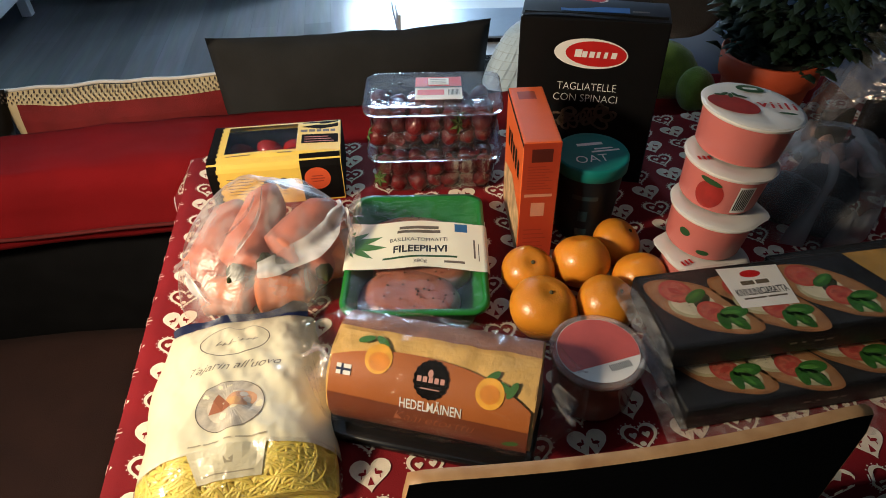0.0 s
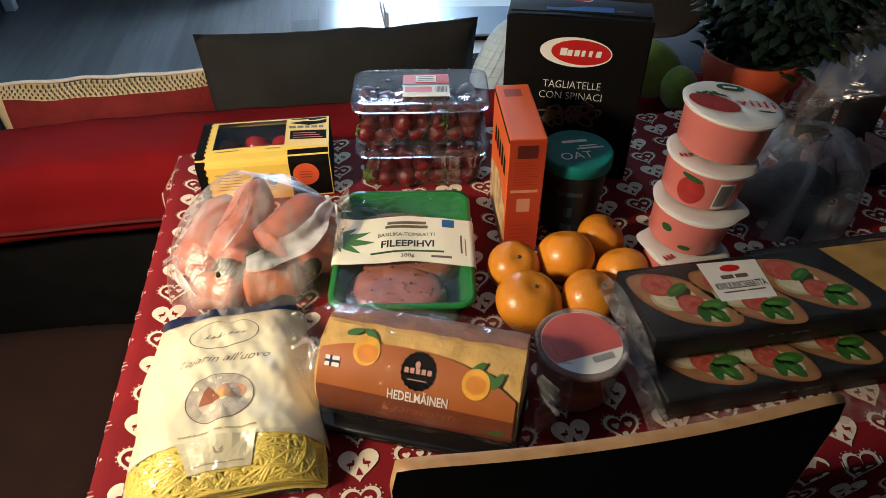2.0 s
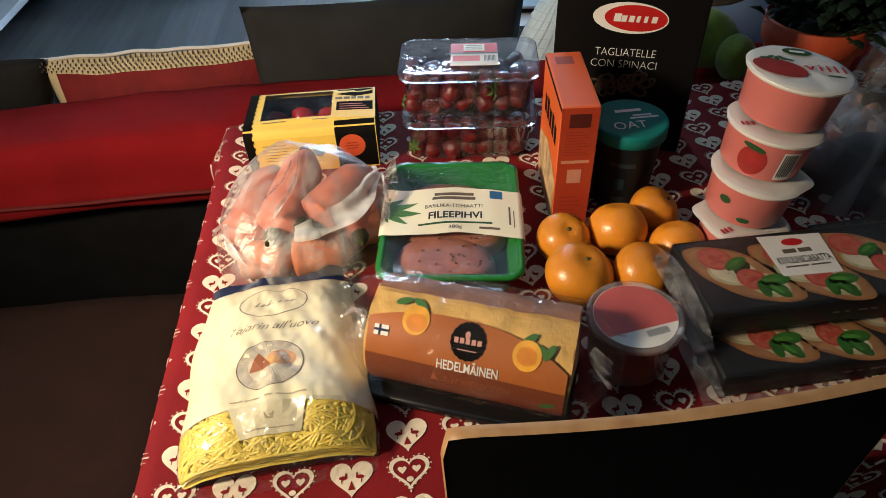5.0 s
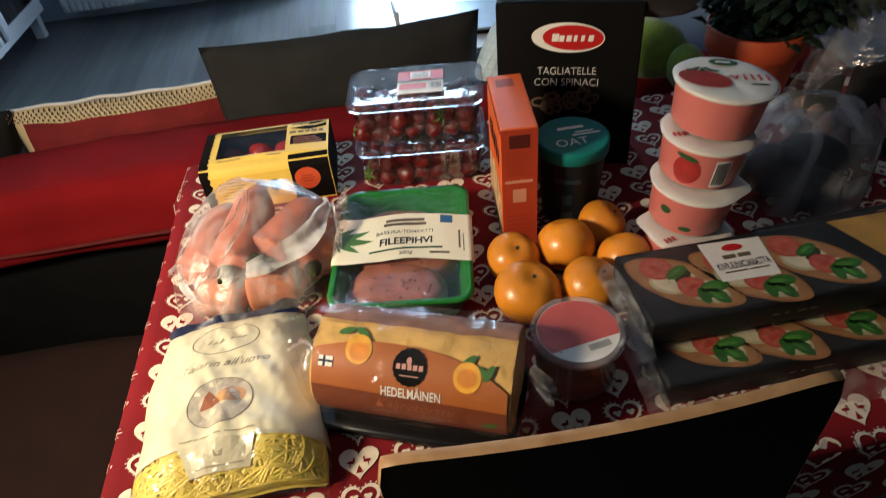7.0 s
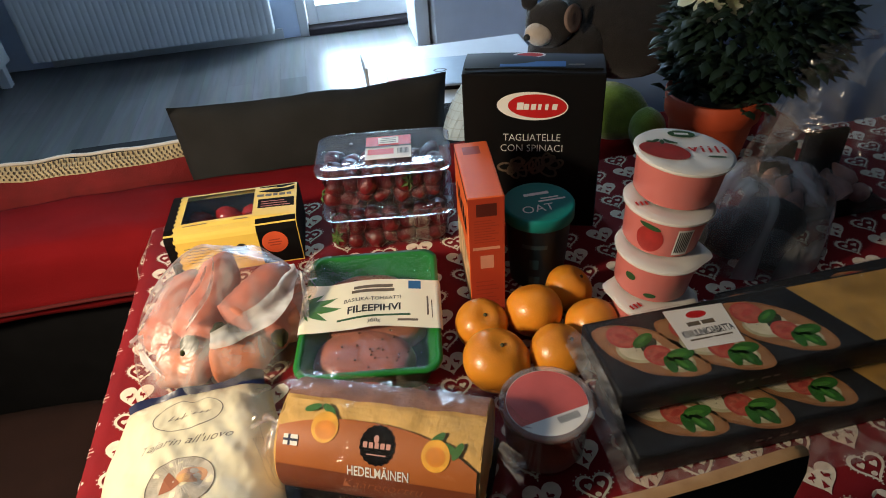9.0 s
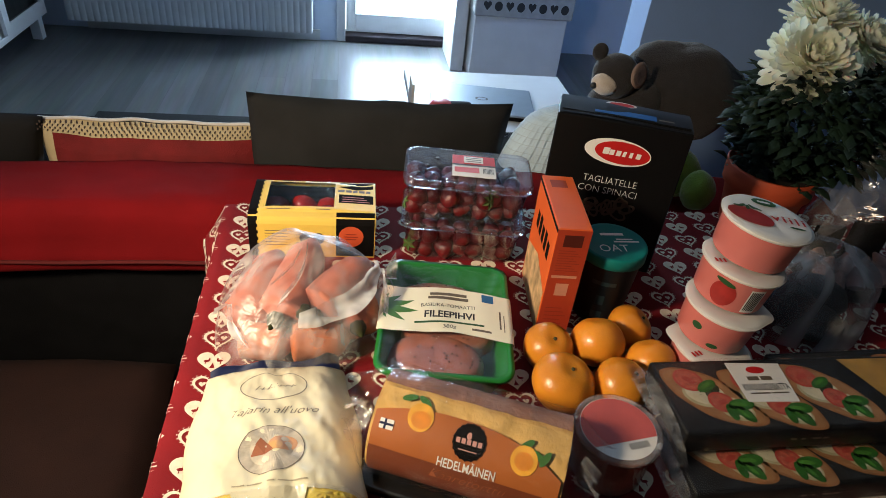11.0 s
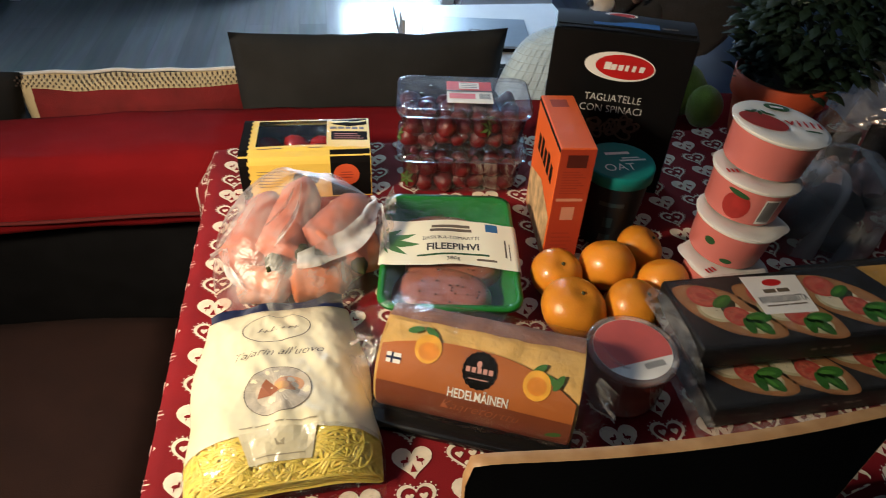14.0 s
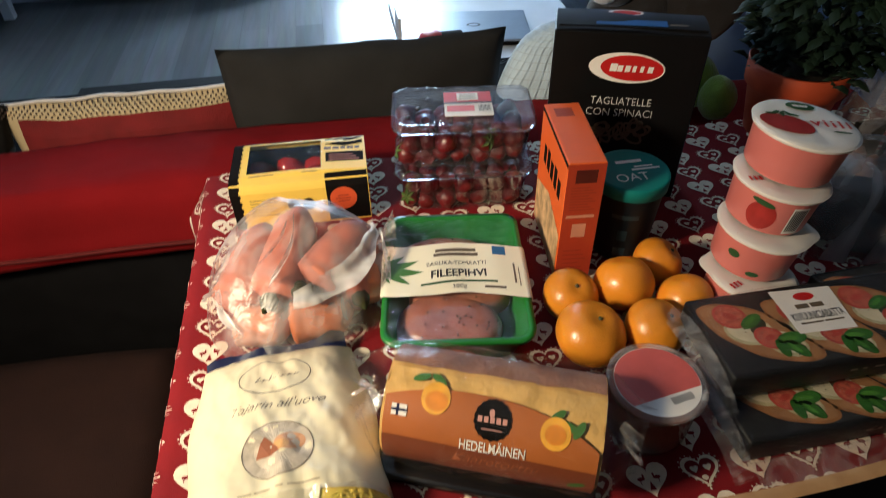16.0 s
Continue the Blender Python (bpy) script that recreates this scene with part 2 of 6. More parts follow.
INK = mat("dark_ink", (0.02, 0.02, 0.02), 0.5)
INKG = mat("grey_brown_ink", (0.13, 0.10, 0.07), 0.5)
WHITEP = mat("white_print", (0.78, 0.76, 0.72), 0.5, vary=0.04)
NAVY = mat("navy_foil", (0.008, 0.014, 0.06), 0.3, vary=0.3, scale=60, bump=0.4, bump_scale=60, coat=0.5)
NOODLE = mat("egg_pasta", (0.92, 0.68, 0.12), 0.5, vary=0.14, scale=60, sub=0.1)
BAGCLEAR = film("clear_bag_film", (1, 1, 1), 0.06, 0.006, 1.0, 38, 1.1)
BAGMILK = film("thin_milky_bag", (1.0, 0.92, 0.91), 0.36, 0.12, 0.45, 24, 0.55, (1, 1, 0.3), 3)
ROLLWRAP = film("cake_wrapper_film", (1, 1, 1), 0.09, 0.004, 0.6, 30, 0.42)
FLOWWRAP = film("clear_flow_wrap", (1, 1, 1), 0.10, 0.003, 0.6, 30, 0.42)
CRINKLE = film("crinkled_clear_film", (1, 1, 1), 0.10, 0.012, 1.0, 45, 1.3)
SEAL = film("rippled_end_film", (1.0, 0.94, 0.92), 0.12, 0.075, 0.22, 55, 0.8)
PUNNET = film("clear_punnet_plastic", (0.84, 0.86, 0.92), 0.09, 0.025, 0.25, 30, 1.1)
TRAYG = mat("green_tray_plastic", (0.012, 0.16, 0.022), 0.3, vary=0.12, scale=15, coat=0.3)
MEAT = mat("marinated_chicken", (0.36, 0.135, 0.095), 0.34, vary=0.3, scale=35, bump=0.5, bump_scale=70, coat=0.5, sub=0.1)
HERB = mat("dark_herb", (0.02, 0.02, 0.01), 0.6)
LABELC = mat("cream_label", (0.80, 0.76, 0.60), 0.45, vary=0.04, scale=15)
LEAFG = mat("green_print", (0.05, 0.16, 0.03), 0.5)
DKGREEN = mat("dark_green_print", (0.015, 0.07, 0.02), 0.5)
BLUEP = mat("blue_print", (0.02, 0.12, 0.30), 0.5)
ORANGEP = mat("orange_sleeve_card", (0.44, 0.130, 0.032), 0.45, vary=0.12, scale=14, coat=0.2)
ORANGED = mat("rust_sleeve_tone", (0.20, 0.050, 0.020), 0.45, vary=0.12, scale=14, coat=0.2)
APRICOT = mat("apricot_print", (0.85, 0.42, 0.05), 0.45, vary=0.2, scale=90)
APRICOTD = mat("apricot_stone_print", (0.75, 0.26, 0.03), 0.45, vary=0.2, scale=90)
CAKE = mat("sponge_roll", (0.70, 0.42, 0.13), 0.85, vary=0.2, scale=50, bump=0.5, bump_scale=220)
CAKEB = mat("browned_sponge", (0.30, 0.13, 0.07), 0.8, vary=0.3, scale=50, bump=0.6, bump_scale=200)
TRAYB = mat("black_plastic_tray", (0.008, 0.008, 0.009), 0.25, vary=0.2, coat=0.4)
CARROT = mat("carrot_skin", (0.52, 0.17, 0.06), 0.7, vary=0.25, scale=30, bump=0.3, bump_scale=60, spec=0.2)
CARROTP = mat("pale_carrot_skin", (0.50, 0.185, 0.125), 0.7, vary=0.25, scale=30, bump=0.3, bump_scale=60, spec=0.2)
CARROTG = mat("carrot_crown", (0.030, 0.034, 0.012), 0.9, spec=0.1)
YELLOWB = mat("yellow_card", (0.80, 0.55, 0.10), 0.45, vary=0.06, scale=12, coat=0.15)
BLACKC = mat("black_card", (0.006, 0.005, 0.005), 0.8, vary=0.2, spec=0.06)
TOMATO = mat("tomato_skin", (0.26, 0.012, 0.010), 0.15, vary=0.15, scale=20, coat=0.4)
STRAW = mat("strawberry_flesh", (0.125, 0.006, 0.008), 0.30, vary=0.3, scale=45, bump=0.9, bump_scale=330, coat=0.3)
STRAWG = mat("strawberry_leaf", (0.06, 0.11, 0.02), 0.6)
BENO = mat("orange_card", (0.72, 0.115, 0.018), 0.45, vary=0.06, scale=12, coat=0.1)
# the orange card deepened: shade of the carton's near side put into the colour
BEND = mat("shaded_orange_card", (0.42, 0.045, 0.018), 0.45, vary=0.08, scale=12, coat=0.1)
REDP = mat("red_print", (0.50, 0.012, 0.012), 0.45)
PASTAB = mat("black_pasta_carton", (0.003, 0.003, 0.0035), 0.5, vary=0.2, scale=20, spec=0.2)
BLUEB = mat("blue_pasta_print", (0.01, 0.10, 0.32), 0.45)
PASTAP = mat("brown_nest_print", (0.11, 0.075, 0.05), 0.5, vary=0.4, scale=120)
TEAL = mat("teal_foil_lid", (0.004, 0.19, 0.18), 0.5, vary=0.1, scale=12, spec=0.25)
NAVYC = mat("dark_teal_tub", (0.003, 0.008, 0.013), 0.45, vary=0.15, spec=0.25)
ORANGE = mat("mandarin_peel", (0.70, 0.255, 0.022), 0.30, vary=0.22, scale=12, bump=0.16, bump_scale=480, coat=0.15, sub=0.08)
STEM = mat("dry_stem", (0.06, 0.055, 0.02), 0.8)
PINKC = mat("pink_pot_print", (0.60, 0.165, 0.145), 0.4, vary=0.06, scale=10, coat=0.15)
LIDW = mat("white_foil_lid", (0.76, 0.73, 0.68), 0.4, vary=0.04, scale=10, coat=0.15)
BERRYR = mat("berry_print", (0.36, 0.025, 0.022), 0.4, vary=0.2, scale=60)
REDCUP = mat("brown_sauce", (0.34, 0.085, 0.050), 0.3, vary=0.2, scale=30, coat=0.6)
CUPC = film("clear_cup_plastic", (0.95, 0.86, 0.84), 0.10, 0.17, 0.1, 20, 0.9)
LIDR = mat("red_cup_label", (0.58, 0.11, 0.10), 0.5, vary=0.15, scale=25)
SLATE = mat("slate_sleeve_print", (0.008, 0.0085, 0.010), 0.5, vary=0.35, scale=30, coat=0.08, spec=0.2)
BREAD = mat("ciabatta_print", (0.34, 0.165, 0.070), 0.5, vary=0.25, scale=60)
MOZZ = mat("mozzarella_print", (0.58, 0.52, 0.36), 0.5, vary=0.15, scale=60)
TOMP = mat("tomato_print", (0.42, 0.055, 0.04), 0.45, vary=0.2, scale=70)
BASIL = mat("basil_print", (0.03, 0.13, 0.02), 0.45, vary=0.3, scale=70)
WOODP = mat("wood_grain_print", (0.44, 0.24, 0.06), 0.45, vary=0.3, scale=40, coat=0.3)
POT = mat("orange_plastic_pot", (0.46, 0.070, 0.026), 0.55, vary=0.1, scale=12, spec=0.3)
SOIL = mat("potting_soil", (0.015, 0.010, 0.007), 0.95, vary=0.4, bump=1.0, bump_scale=120)
LEAF = mat("mum_leaf", (0.012, 0.026, 0.016), 0.42, vary=0.35, scale=40)
PETAL = mat("cream_petal", (0.90, 0.89, 0.76), 0.6, vary=0.08, scale=60, sub=0.15)
# thin petals let light through
pn, plk = PETAL.node_tree.nodes, PETAL.node_tree.links
thru, both = pn.new("ShaderNodeBsdfTranslucent"), pn.new("ShaderNodeMixShader")
thru.inputs[0].default_value = (0.86, 0.85, 0.66, 1)
both.inputs[0].default_value = 0.45
plk.new(pn["Principled BSDF"].outputs[0], both.inputs[1])
plk.new(thru.outputs[0], both.inputs[2])
plk.new(both.outputs[0], pn["Material Output"].inputs[0])
PLUSHG = mat("grey_plush", (0.017, 0.014, 0.014), 0.95, vary=0.3, scale=50, bump=1.0, bump_scale=350, sheen=0.15)
PLUSHC = mat("cream_plush", (0.55, 0.45, 0.36), 0.95, vary=0.15, scale=50, bump=1.0, bump_scale=350, sheen=0.5)
PLUSHL = mat("lime_plush", (0.17, 0.30, 0.03), 0.95, vary=0.2, scale=50, bump=1.0, bump_scale=350, sheen=0.5)
QUILT = mat("pale_quilt", (0.50, 0.64, 0.76), 0.8, vary=0.15, scale=20, bump=0.5, bump_scale=300)
LAPTOP = mat("blue_grey_laptop", (0.28, 0.34, 0.40), 0.35, 0.4, vary=0.05)
GARLIC = mat("pink_garlic", (0.42, 0.22, 0.17), 0.5, vary=0.3, scale=60)

# ---- the room ----


def slab(name, x0, x1, y0, y1, z0, z1, material, bevel=0.0, kind="structure"):
    return tagged(part(name, box_bm(x0, x1, y0, y1, z0, z1, bevel), material, smooth=False), kind=kind)


XL, XR, YB, YF, ZC = -1.85, 2.5, -2.6, 3.62, 2.5
tagged(slab("floor", XL, XR, YB, YF, -0.1, 0, FLOOR), "grey wood-grain laminate floor planks with a satin sheen", "floor")
tagged(slab("ceiling", XL, XR, YB, YF, ZC, ZC + 0.1, CEIL), "plain white painted ceiling", "ceiling")
tagged(slab("wall_west", XL - 0.12, XL, YB, YF, -0.1, ZC + 0.1, WALL), "pale painted wall behind the white shelf", "wall")
# these two walls stay out of view, dark only to hold down bounced light
tagged(slab("wall_east", XR, XR + 0.12, YB, YF, -0.1, ZC + 0.1, DIMWALL), "plain unseen wall, coloured dark to cut bounced light", "wall")
tagged(slab("wall_south", XL - 0.12, XR + 0.12, YB - 0.12, YB, -0.1, ZC + 0.1, DIMWALL), "plain unseen wall, coloured dark to cut bounced light", "wall")
DX0, DX1, DZ = 0.115, 0.90, 2.05  # balcony door opening
wall = bmesh.new()
for a in ((XL - 0.12, DX0, YF, YF + 0.14, -0.1, ZC + 0.1), (DX1, XR + 0.12, YF, YF + 0.14, -0.1, ZC + 0.1), (DX0, DX1, YF, YF + 0.14, DZ, ZC + 0.1)):
    box_bm(*a, bm=wall)
tagged(part("wall_north", wall, WALL, smooth=False), "pale painted wall with radiator and balcony door", "wall", kind="structure")
tagged(slab("wall_partition", 1.02, XR, 1.55, 1.68, 0, ZC, BLUEWALL), "blue-grey painted partition wall end beside the sofa", "wall")
tagged(slab("trim", -1.25, 0.02, YF - 0.012, YF - 0.001, 0, 0.06, DOORW), "painted skirting board under the radiator", "trim")

door = thing("door_1", pose(DX0, YF, 0), "white balcony door with bright daylight glass and dark threshold", "door", kind="structure")
dw = DX1 - DX0
fr = bmesh.new()
for a in ((0, 0.05, -0.01, 0.13, 0, DZ), (dw - 0.05, dw, -0.01, 0.13, 0, DZ), (0.05, dw - 0.05, -0.01, 0.13, DZ - 0.05, DZ)):
    box_bm(*a, bevel=0.004, bm=fr)
part("door_frame", fr, DOORW, door, smooth=False)
lf = bmesh.new()
for a in ((0.055, 0.11, 0.04, 0.09, 0.045, DZ - 0.06), (dw - 0.11, dw - 0.055, 0.04, 0.09, 0.045, DZ - 0.06), (0.11, dw - 0.11, 0.04, 0.09, 0.045, 0.15), (0.11, dw - 0.11, 0.04, 0.09, DZ - 0.13, DZ - 0.06)):
    box_bm(*a, bevel=0.004, bm=lf)
part("door_leaf", lf, WHITE, door, "white door leaf frame", smooth=False)
pane = part("pane", box_bm(0.11, dw - 0.11, 0.062, 0.068, 0.15, DZ - 0.13), GLASS, door, "clear glass pane", smooth=False)
pane.visible_shadow = False
part("threshold", box_bm(0.05, dw - 0.05, -0.02, 0.12, 0.001, 0.04, 0.006), SILLM, door, "dark metal threshold", smooth=False)

# snowy daylight outside the balcony door
out = bpy.data.materials.new("bright_outdoors")
out.use_nodes = True
on = out.node_tree.nodes
em = on.new("ShaderNodeEmission")
em.inputs[0].default_value, em.inputs[1].default_value = (0.86, 0.94, 1.0, 1), 2.6
out.node_tree.links.new(em.outputs[0], on["Material Output"].inputs[0])
tagged(part("backdrop", box_bm(-2.5, 3.5, 6.0, 6.05, -1.0, 3.5), out, smooth=False), "overexposed snowy daylight outside the door", "backdrop", kind="structure")

# radiator: ribbed panel under the window
rad = thing("radiator", pose(-0.65, 3.50, 0.09), "white ribbed panel radiator on the wall", "radiator")
part("panel", sheet_bm(lambda u, v: ((u - 0.5) * 1.27, -0.055 - 0.006 * (abs(math.sin(u * math.pi * 38)) ** 0.6), v * 0.55), 380, 2), RADW, rad)
part("body", box_bm(-0.635, 0.635, -0.05, 0.05, 0.0, 0.55, 0.006), RADW, rad, smooth=False)
part("bracket", box_bm(-0.3, -0.27, 0.05, 0.118, 0.05, 0.5), RADW, rad, smooth=False)
part("bracket", box_bm(0.27, 0.3, 0.05, 0.118, 0.05, 0.5), RADW, rad, smooth=False)

# white shelf along the west wall
shelf = thing("tv_bench", pose(-1.60, 2.65, 0), "white open tv bench with glass-front compartments on short legs", "shelf")


def shelf_part(name, *a, material=WHITE):
    return part(name, box_bm(*a, bevel=0.003), material, shelf, smooth=False)


shelf_part("bottom_board", -0.22, 0.22, -0.85, 0.80, 0.12, 0.15)
shelf_part("top_board", -0.22, 0.22, -0.85, 0.80, 0.52, 0.55)
shelf_part("back_board", -0.22, -0.20, -0.84, 0.79, 0.15, 0.52)
for y in (-0.85, -0.30, 0.25, 0.775):
    shelf_part("upright", -0.20, 0.215, y, y + 0.03, 0.15, 0.52)
shelf_part("middle_shelf", -0.20, 0.20, -0.27, 0.25, 0.32, 0.34)
for y0, y1 in ((0.30, 0.76), (-0.80, -0.32)):
    df = bmesh.new()
    for a in ((0.216, 0.234, y0, y0 + 0.05, 0.155, 0.515), (0.216, 0.234, y1 - 0.05, y1, 0.155, 0.515), (0.216, 0.234, y0 + 0.05, y1 - 0.05, 0.155, 0.20), (0.216, 0.234, y0 + 0.05, y1 - 0.05, 0.47, 0.515), (0.216, 0.234, y0 + 0.05, y1 - 0.05, 0.335, 0.35)):
        box_bm(*a, bm=df)
    part("cabinet_door", df, WHITE, shelf, smooth=False)
    part("glass", box_bm(0.222, 0.226, y0 + 0.05, y1 - 0.05, 0.20, 0.47), mat("smoked_glass", (0.012, 0.012, 0.014), 0.08), shelf, "dark smoked glass", smooth=False)
for x in (-0.19, 0.15):
    for y in (-0.83, 0.72):
        shelf_part("leg", x, x + 0.05, y, y + 0.05, 0, 0.12)
PHOTO = mat("faded_photo", (0.20, 0.24, 0.30), 0.3, vary=0.6, scale=18)
for y, z in ((-0.12, 0.15), (0.10, 0.34), (-0.14, 0.55)):
    pf = thing("picture_frame", pose(-1.50, 2.65 + y, z, 0, -14, 0), "dark framed photograph standing on the white shelf", "picture frame", "frames on the shelf")
    part("frame", box_bm(-0.008, 0.008, -0.08, 0.08, 0.004, 0.125, 0.003), BLACKC, pf, smooth=False)
    part("photo", box_bm(0.008, 0.0095, -0.06, 0.06, 0.02, 0.11), PHOTO, pf, smooth=False)

# white drawer cabinet beside the balcony door
cab = thing("drawer_cabinet", pose(0.825, 3.10, 0), "tall white cabinet with a patterned storage bin overhanging", "cabinet")
part("body", box_bm(0.0, 0.49, 0.0, 0.46, 0.0, 0.34, 0.004), WHITE, cab, smooth=False)
part("upper_body", box_bm(0.012, 0.48, 0.02, 0.45, 0.47, 0.95, 0.004), WHITE, cab, smooth=False)
binp = part("bin", box_bm(-0.012, 0.505, -0.03, 0.45, 0.345, 0.465, 0.008), mat("grey_bin", (0.42, 0.42, 0.42), 0.6), cab, "grey storage bin", smooth=False)
bb = bmesh.new()
for k in range(8):
    poly_bm((oval if k % 2 else heart)(0.05 + k * 0.058, 0.40, 0.021 if k % 2 else 0.044, 0.024 if k % 2 else 0.05, 14), bb)
printed("motif", bb, INK, binp, lambda u, v, h: (u, -0.03 - h, v), "dark cookie-cutter motifs")
side = thing("side_panel_cabinet", pose(0.74, 3.22, 0), "narrow white cabinet side catching the daylight", "cabinet")
part("body", box_bm(0.0, 0.07, 0.0, 0.36, 0.0, 0.9, 0.003), WHITE, side, smooth=False)

# low white table with a closed laptop
low = thing("coffee_table", pose(0.70, 1.82, 0), "low white table behind the sofa", "table")
part("tabletop", box_bm(-0.32, 0.26, -0.32, 0.22, 0.40, 0.43, 0.004), WHITE, low, smooth=False)
for x in (-0.29, 0.19):
    for y in (-0.29, 0.15):
        part("leg", box_bm(x, x + 0.05, y, y + 0.05, 0, 0.40, 0.003), WHITE, low, smooth=False)
lap = thing("laptop", pose(0.615, 1.74, 0.433, 0, 0, -8), "closed blue-grey laptop lying on the white table", "laptop")
part("base", box_bm(-0.17, 0.17, -0.115, 0.115, 0, 0.011, 0.004), BLACKC, lap, smooth=False)
lid = part("lid", box_bm(-0.17, 0.17, -0.115, 0.115, 0.012, 0.020, 0.004), LAPTOP, lap, smooth=False)
printed("badge", strip_bm(oval(0.0, 0.0, 0.022, 0.014), oval(0, 0, 0.015, 0.009)), INK, lid, lambda u, v, h: (u, v, 0.0202 + h), "dark oval badge")
toy = thing("game_controller", pose(0.47, 1.66, 0.45), "small red and black gadget on the low table", "gadget")
part("shell", lathe_bm([(0, -0.02), (0.03, -0.018), (0.042, 0.0), (0.03, 0.02), (0, 0.024)], 20), REDP, toy)
part("cover", box_bm(0.02, 0.10, -0.02, 0.03, -0.018, 0.016, 0.01), BLACKC, toy)
card = thing("paper_card", pose(0.38, 1.72, 0.432), "folded white paper card standing on the table", "card")
part("card", box_bm(-0.004, 0.004, -0.05, 0.05, 0, 0.085), WHITEP, card, smooth=False)

# ---- sofa, seen from behind ----


def pillow_bm(w, h, d, seed=0.0, nu=26, nv=26, sag=0.0, ears=0.02):
    """A stuffed cushion standing in the x-z plane, seam all round."""
    bm = bmesh.new()
    for side in (1, -1):
        def f(u, v):
            a, b = 2 * u - 1, 2 * v - 1
            puff = (max(0.0, 1 - abs(a) ** 2.6) * max(0.0, 1 - abs(b) ** 2.6)) ** 0.55
            pinch = 1 - ears * (1 - (a * b) ** 2) * 2
            x = a * w / 2 * (pinch if abs(a) > 0.1 else pinch)
            z = b * h / 2 * pinch - sag * math.cos(a * math.pi / 2) * (b + 1) / 2
            y = side * (d / 2 * puff + 0.001) + 0.008 * n3(a, b, side, 2.2, seed) * puff
            z += 0.006 * n3(a, b, 0, 3.0, seed + 4)
            return (x, y, z)
        sheet_bm(f, nu, nv, bm)
    bmesh.ops.remove_doubles(bm, verts=bm.verts[:], dist=0.0025)
    bmesh.ops.recalc_face_normals(bm, faces=bm.faces[:])
    return bm


sofa = thing("sofa", pose(0, 0.66, 0), "black sofa with a red cloth draped over its backrest", "sofa")
part("backrest", box_bm(-1.5, 1.05, 0.015, 0.15, 0.05, 0.665, 0.03, 3), SOFABLK, sofa)
part("seat", box_bm(-1.5, 1.05, 0.15, 0.92, 0.05, 0.43, 0.04, 3), SOFABLK, sofa)


def cover(u, v):
    x = -1.52 + 2.6 * u
    prof = ((-0.004, 0.575), (-0.022, 0.580), (-0.026, 0.600), (-0.018, 0.640), (-0.012, 0.676), (0.004, 0.696), (0.030, 0.700), (0.07, 0.701), (0.11, 0.699), (0.145, 0.693), (0.160, 0.670), (0.165, 0.56), (0.167, 0.46))
    s = v * (len(prof) - 1)
    k = min(int(s), len(prof) - 2)
    y, z = (prof[k][n] * (1 - s + k) + prof[k + 1][n] * (s - k) for n in (0, 1))
    return (x, y + 0.007 * n3(x, z, 0, 4, 3) + 0.003 * n3(x * 0.6, z * 2.5, 0, 16, 8), z + 0.006 * n3(x, y * 2, 0, 3.5, 9) + 0.003 * n3(x, y * 3, 0, 14, 5))


part("cover", sheet_bm(cover, 160, 36), REDCOVER, sofa, "red woven cover cloth")
part("seam", sheet_bm(lambda u, v: (-1.5 + 2.55 * u, -0.030 + 0.004 * math.cos(v * 6.28), 0.603 + 0.003 * math.sin(v * 6.28) + 0.006 * n3(u * 2.6, 0, 0, 4, 7)), 80, 6), mat("dark_red_seam", (0.10, 0.004, 0.004), 0.9), sofa)

gp = thing("cushion", pose(0.237, 0.885, 0.624, 6, 1.6, 3), "charcoal grey scatter cushion leaning on the sofa back", "cushion", "cushions on the sofa")
part("cushion_cover", pillow_bm(0.49, 0.37, 0.12, 1, sag=0.004, ears=0.012), GREYPIL, gp)
rp = thing("cushion", pose(-0.178, 0.90, 0.551, 4, 1.0, 2), "red cushion with a cream dotted top band", "cushion", "cushions on the sofa")
part("cushion_cover", pillow_bm(0.40, 0.37, 0.10, 2, sag=0.0), CREAM, rp)


def front_of(u, v, h):
    a, b = u / 0.20, v / 0.185
    puff = (max(0.0, 1 - abs(a) ** 2.6) * max(0.0, 1 - abs(b) ** 2.6)) ** 0.55
    return (u, -(0.05 * puff + 0.001) - 0.010 - h, v + 0.006 * n3(a, b, 0, 3.0, 6))


rb = bmesh.new()
fine_rect(rb, -0.165, 0.185, -0.15, 0.166, 16, 12)
printed("front_panel", rb, REDPIL, rp, front_of, "red fabric panel", 0.004)
db = bmesh.new()
for i in range(44):
    for j in range(4):
        u, v = -0.19 + i * 0.0088 + (j % 2) * 0.0044, 0.170 + j * 0.0045
        poly_bm(oval(u, v, 0.0016, 0.0023, 6, 30 if j % 2 else -30), db)
printed("dot_print", db, DOTS, rp, front_of, "", 0.0035)
part("piping", sheet_bm(lambda u, v: ((u - 0.5) * 0.385, 0.004 * math.cos(6.28 * v), 0.183 + 0.003 * math.sin(6.28 * v) + 0.006 * n3(u * 2 - 1, 1, 0, 3, 6)), 40, 6), PIPE, rp)
bp_ = thing("cushion", pose(-0.60, 0.88, 0.60, 5, 9, 2), "black scatter cushion on the sofa", "cushion", "cushions on the sofa")
part("cushion_cover", pillow_bm(0.44, 0.36, 0.11, 3, sag=0.01), BLKPIL, bp_)

# brown upholstered bench beside the table
bench = thing("bench", pose(-0.52, 0.10, 0), "brown upholstered bench seat beside the table", "bench")


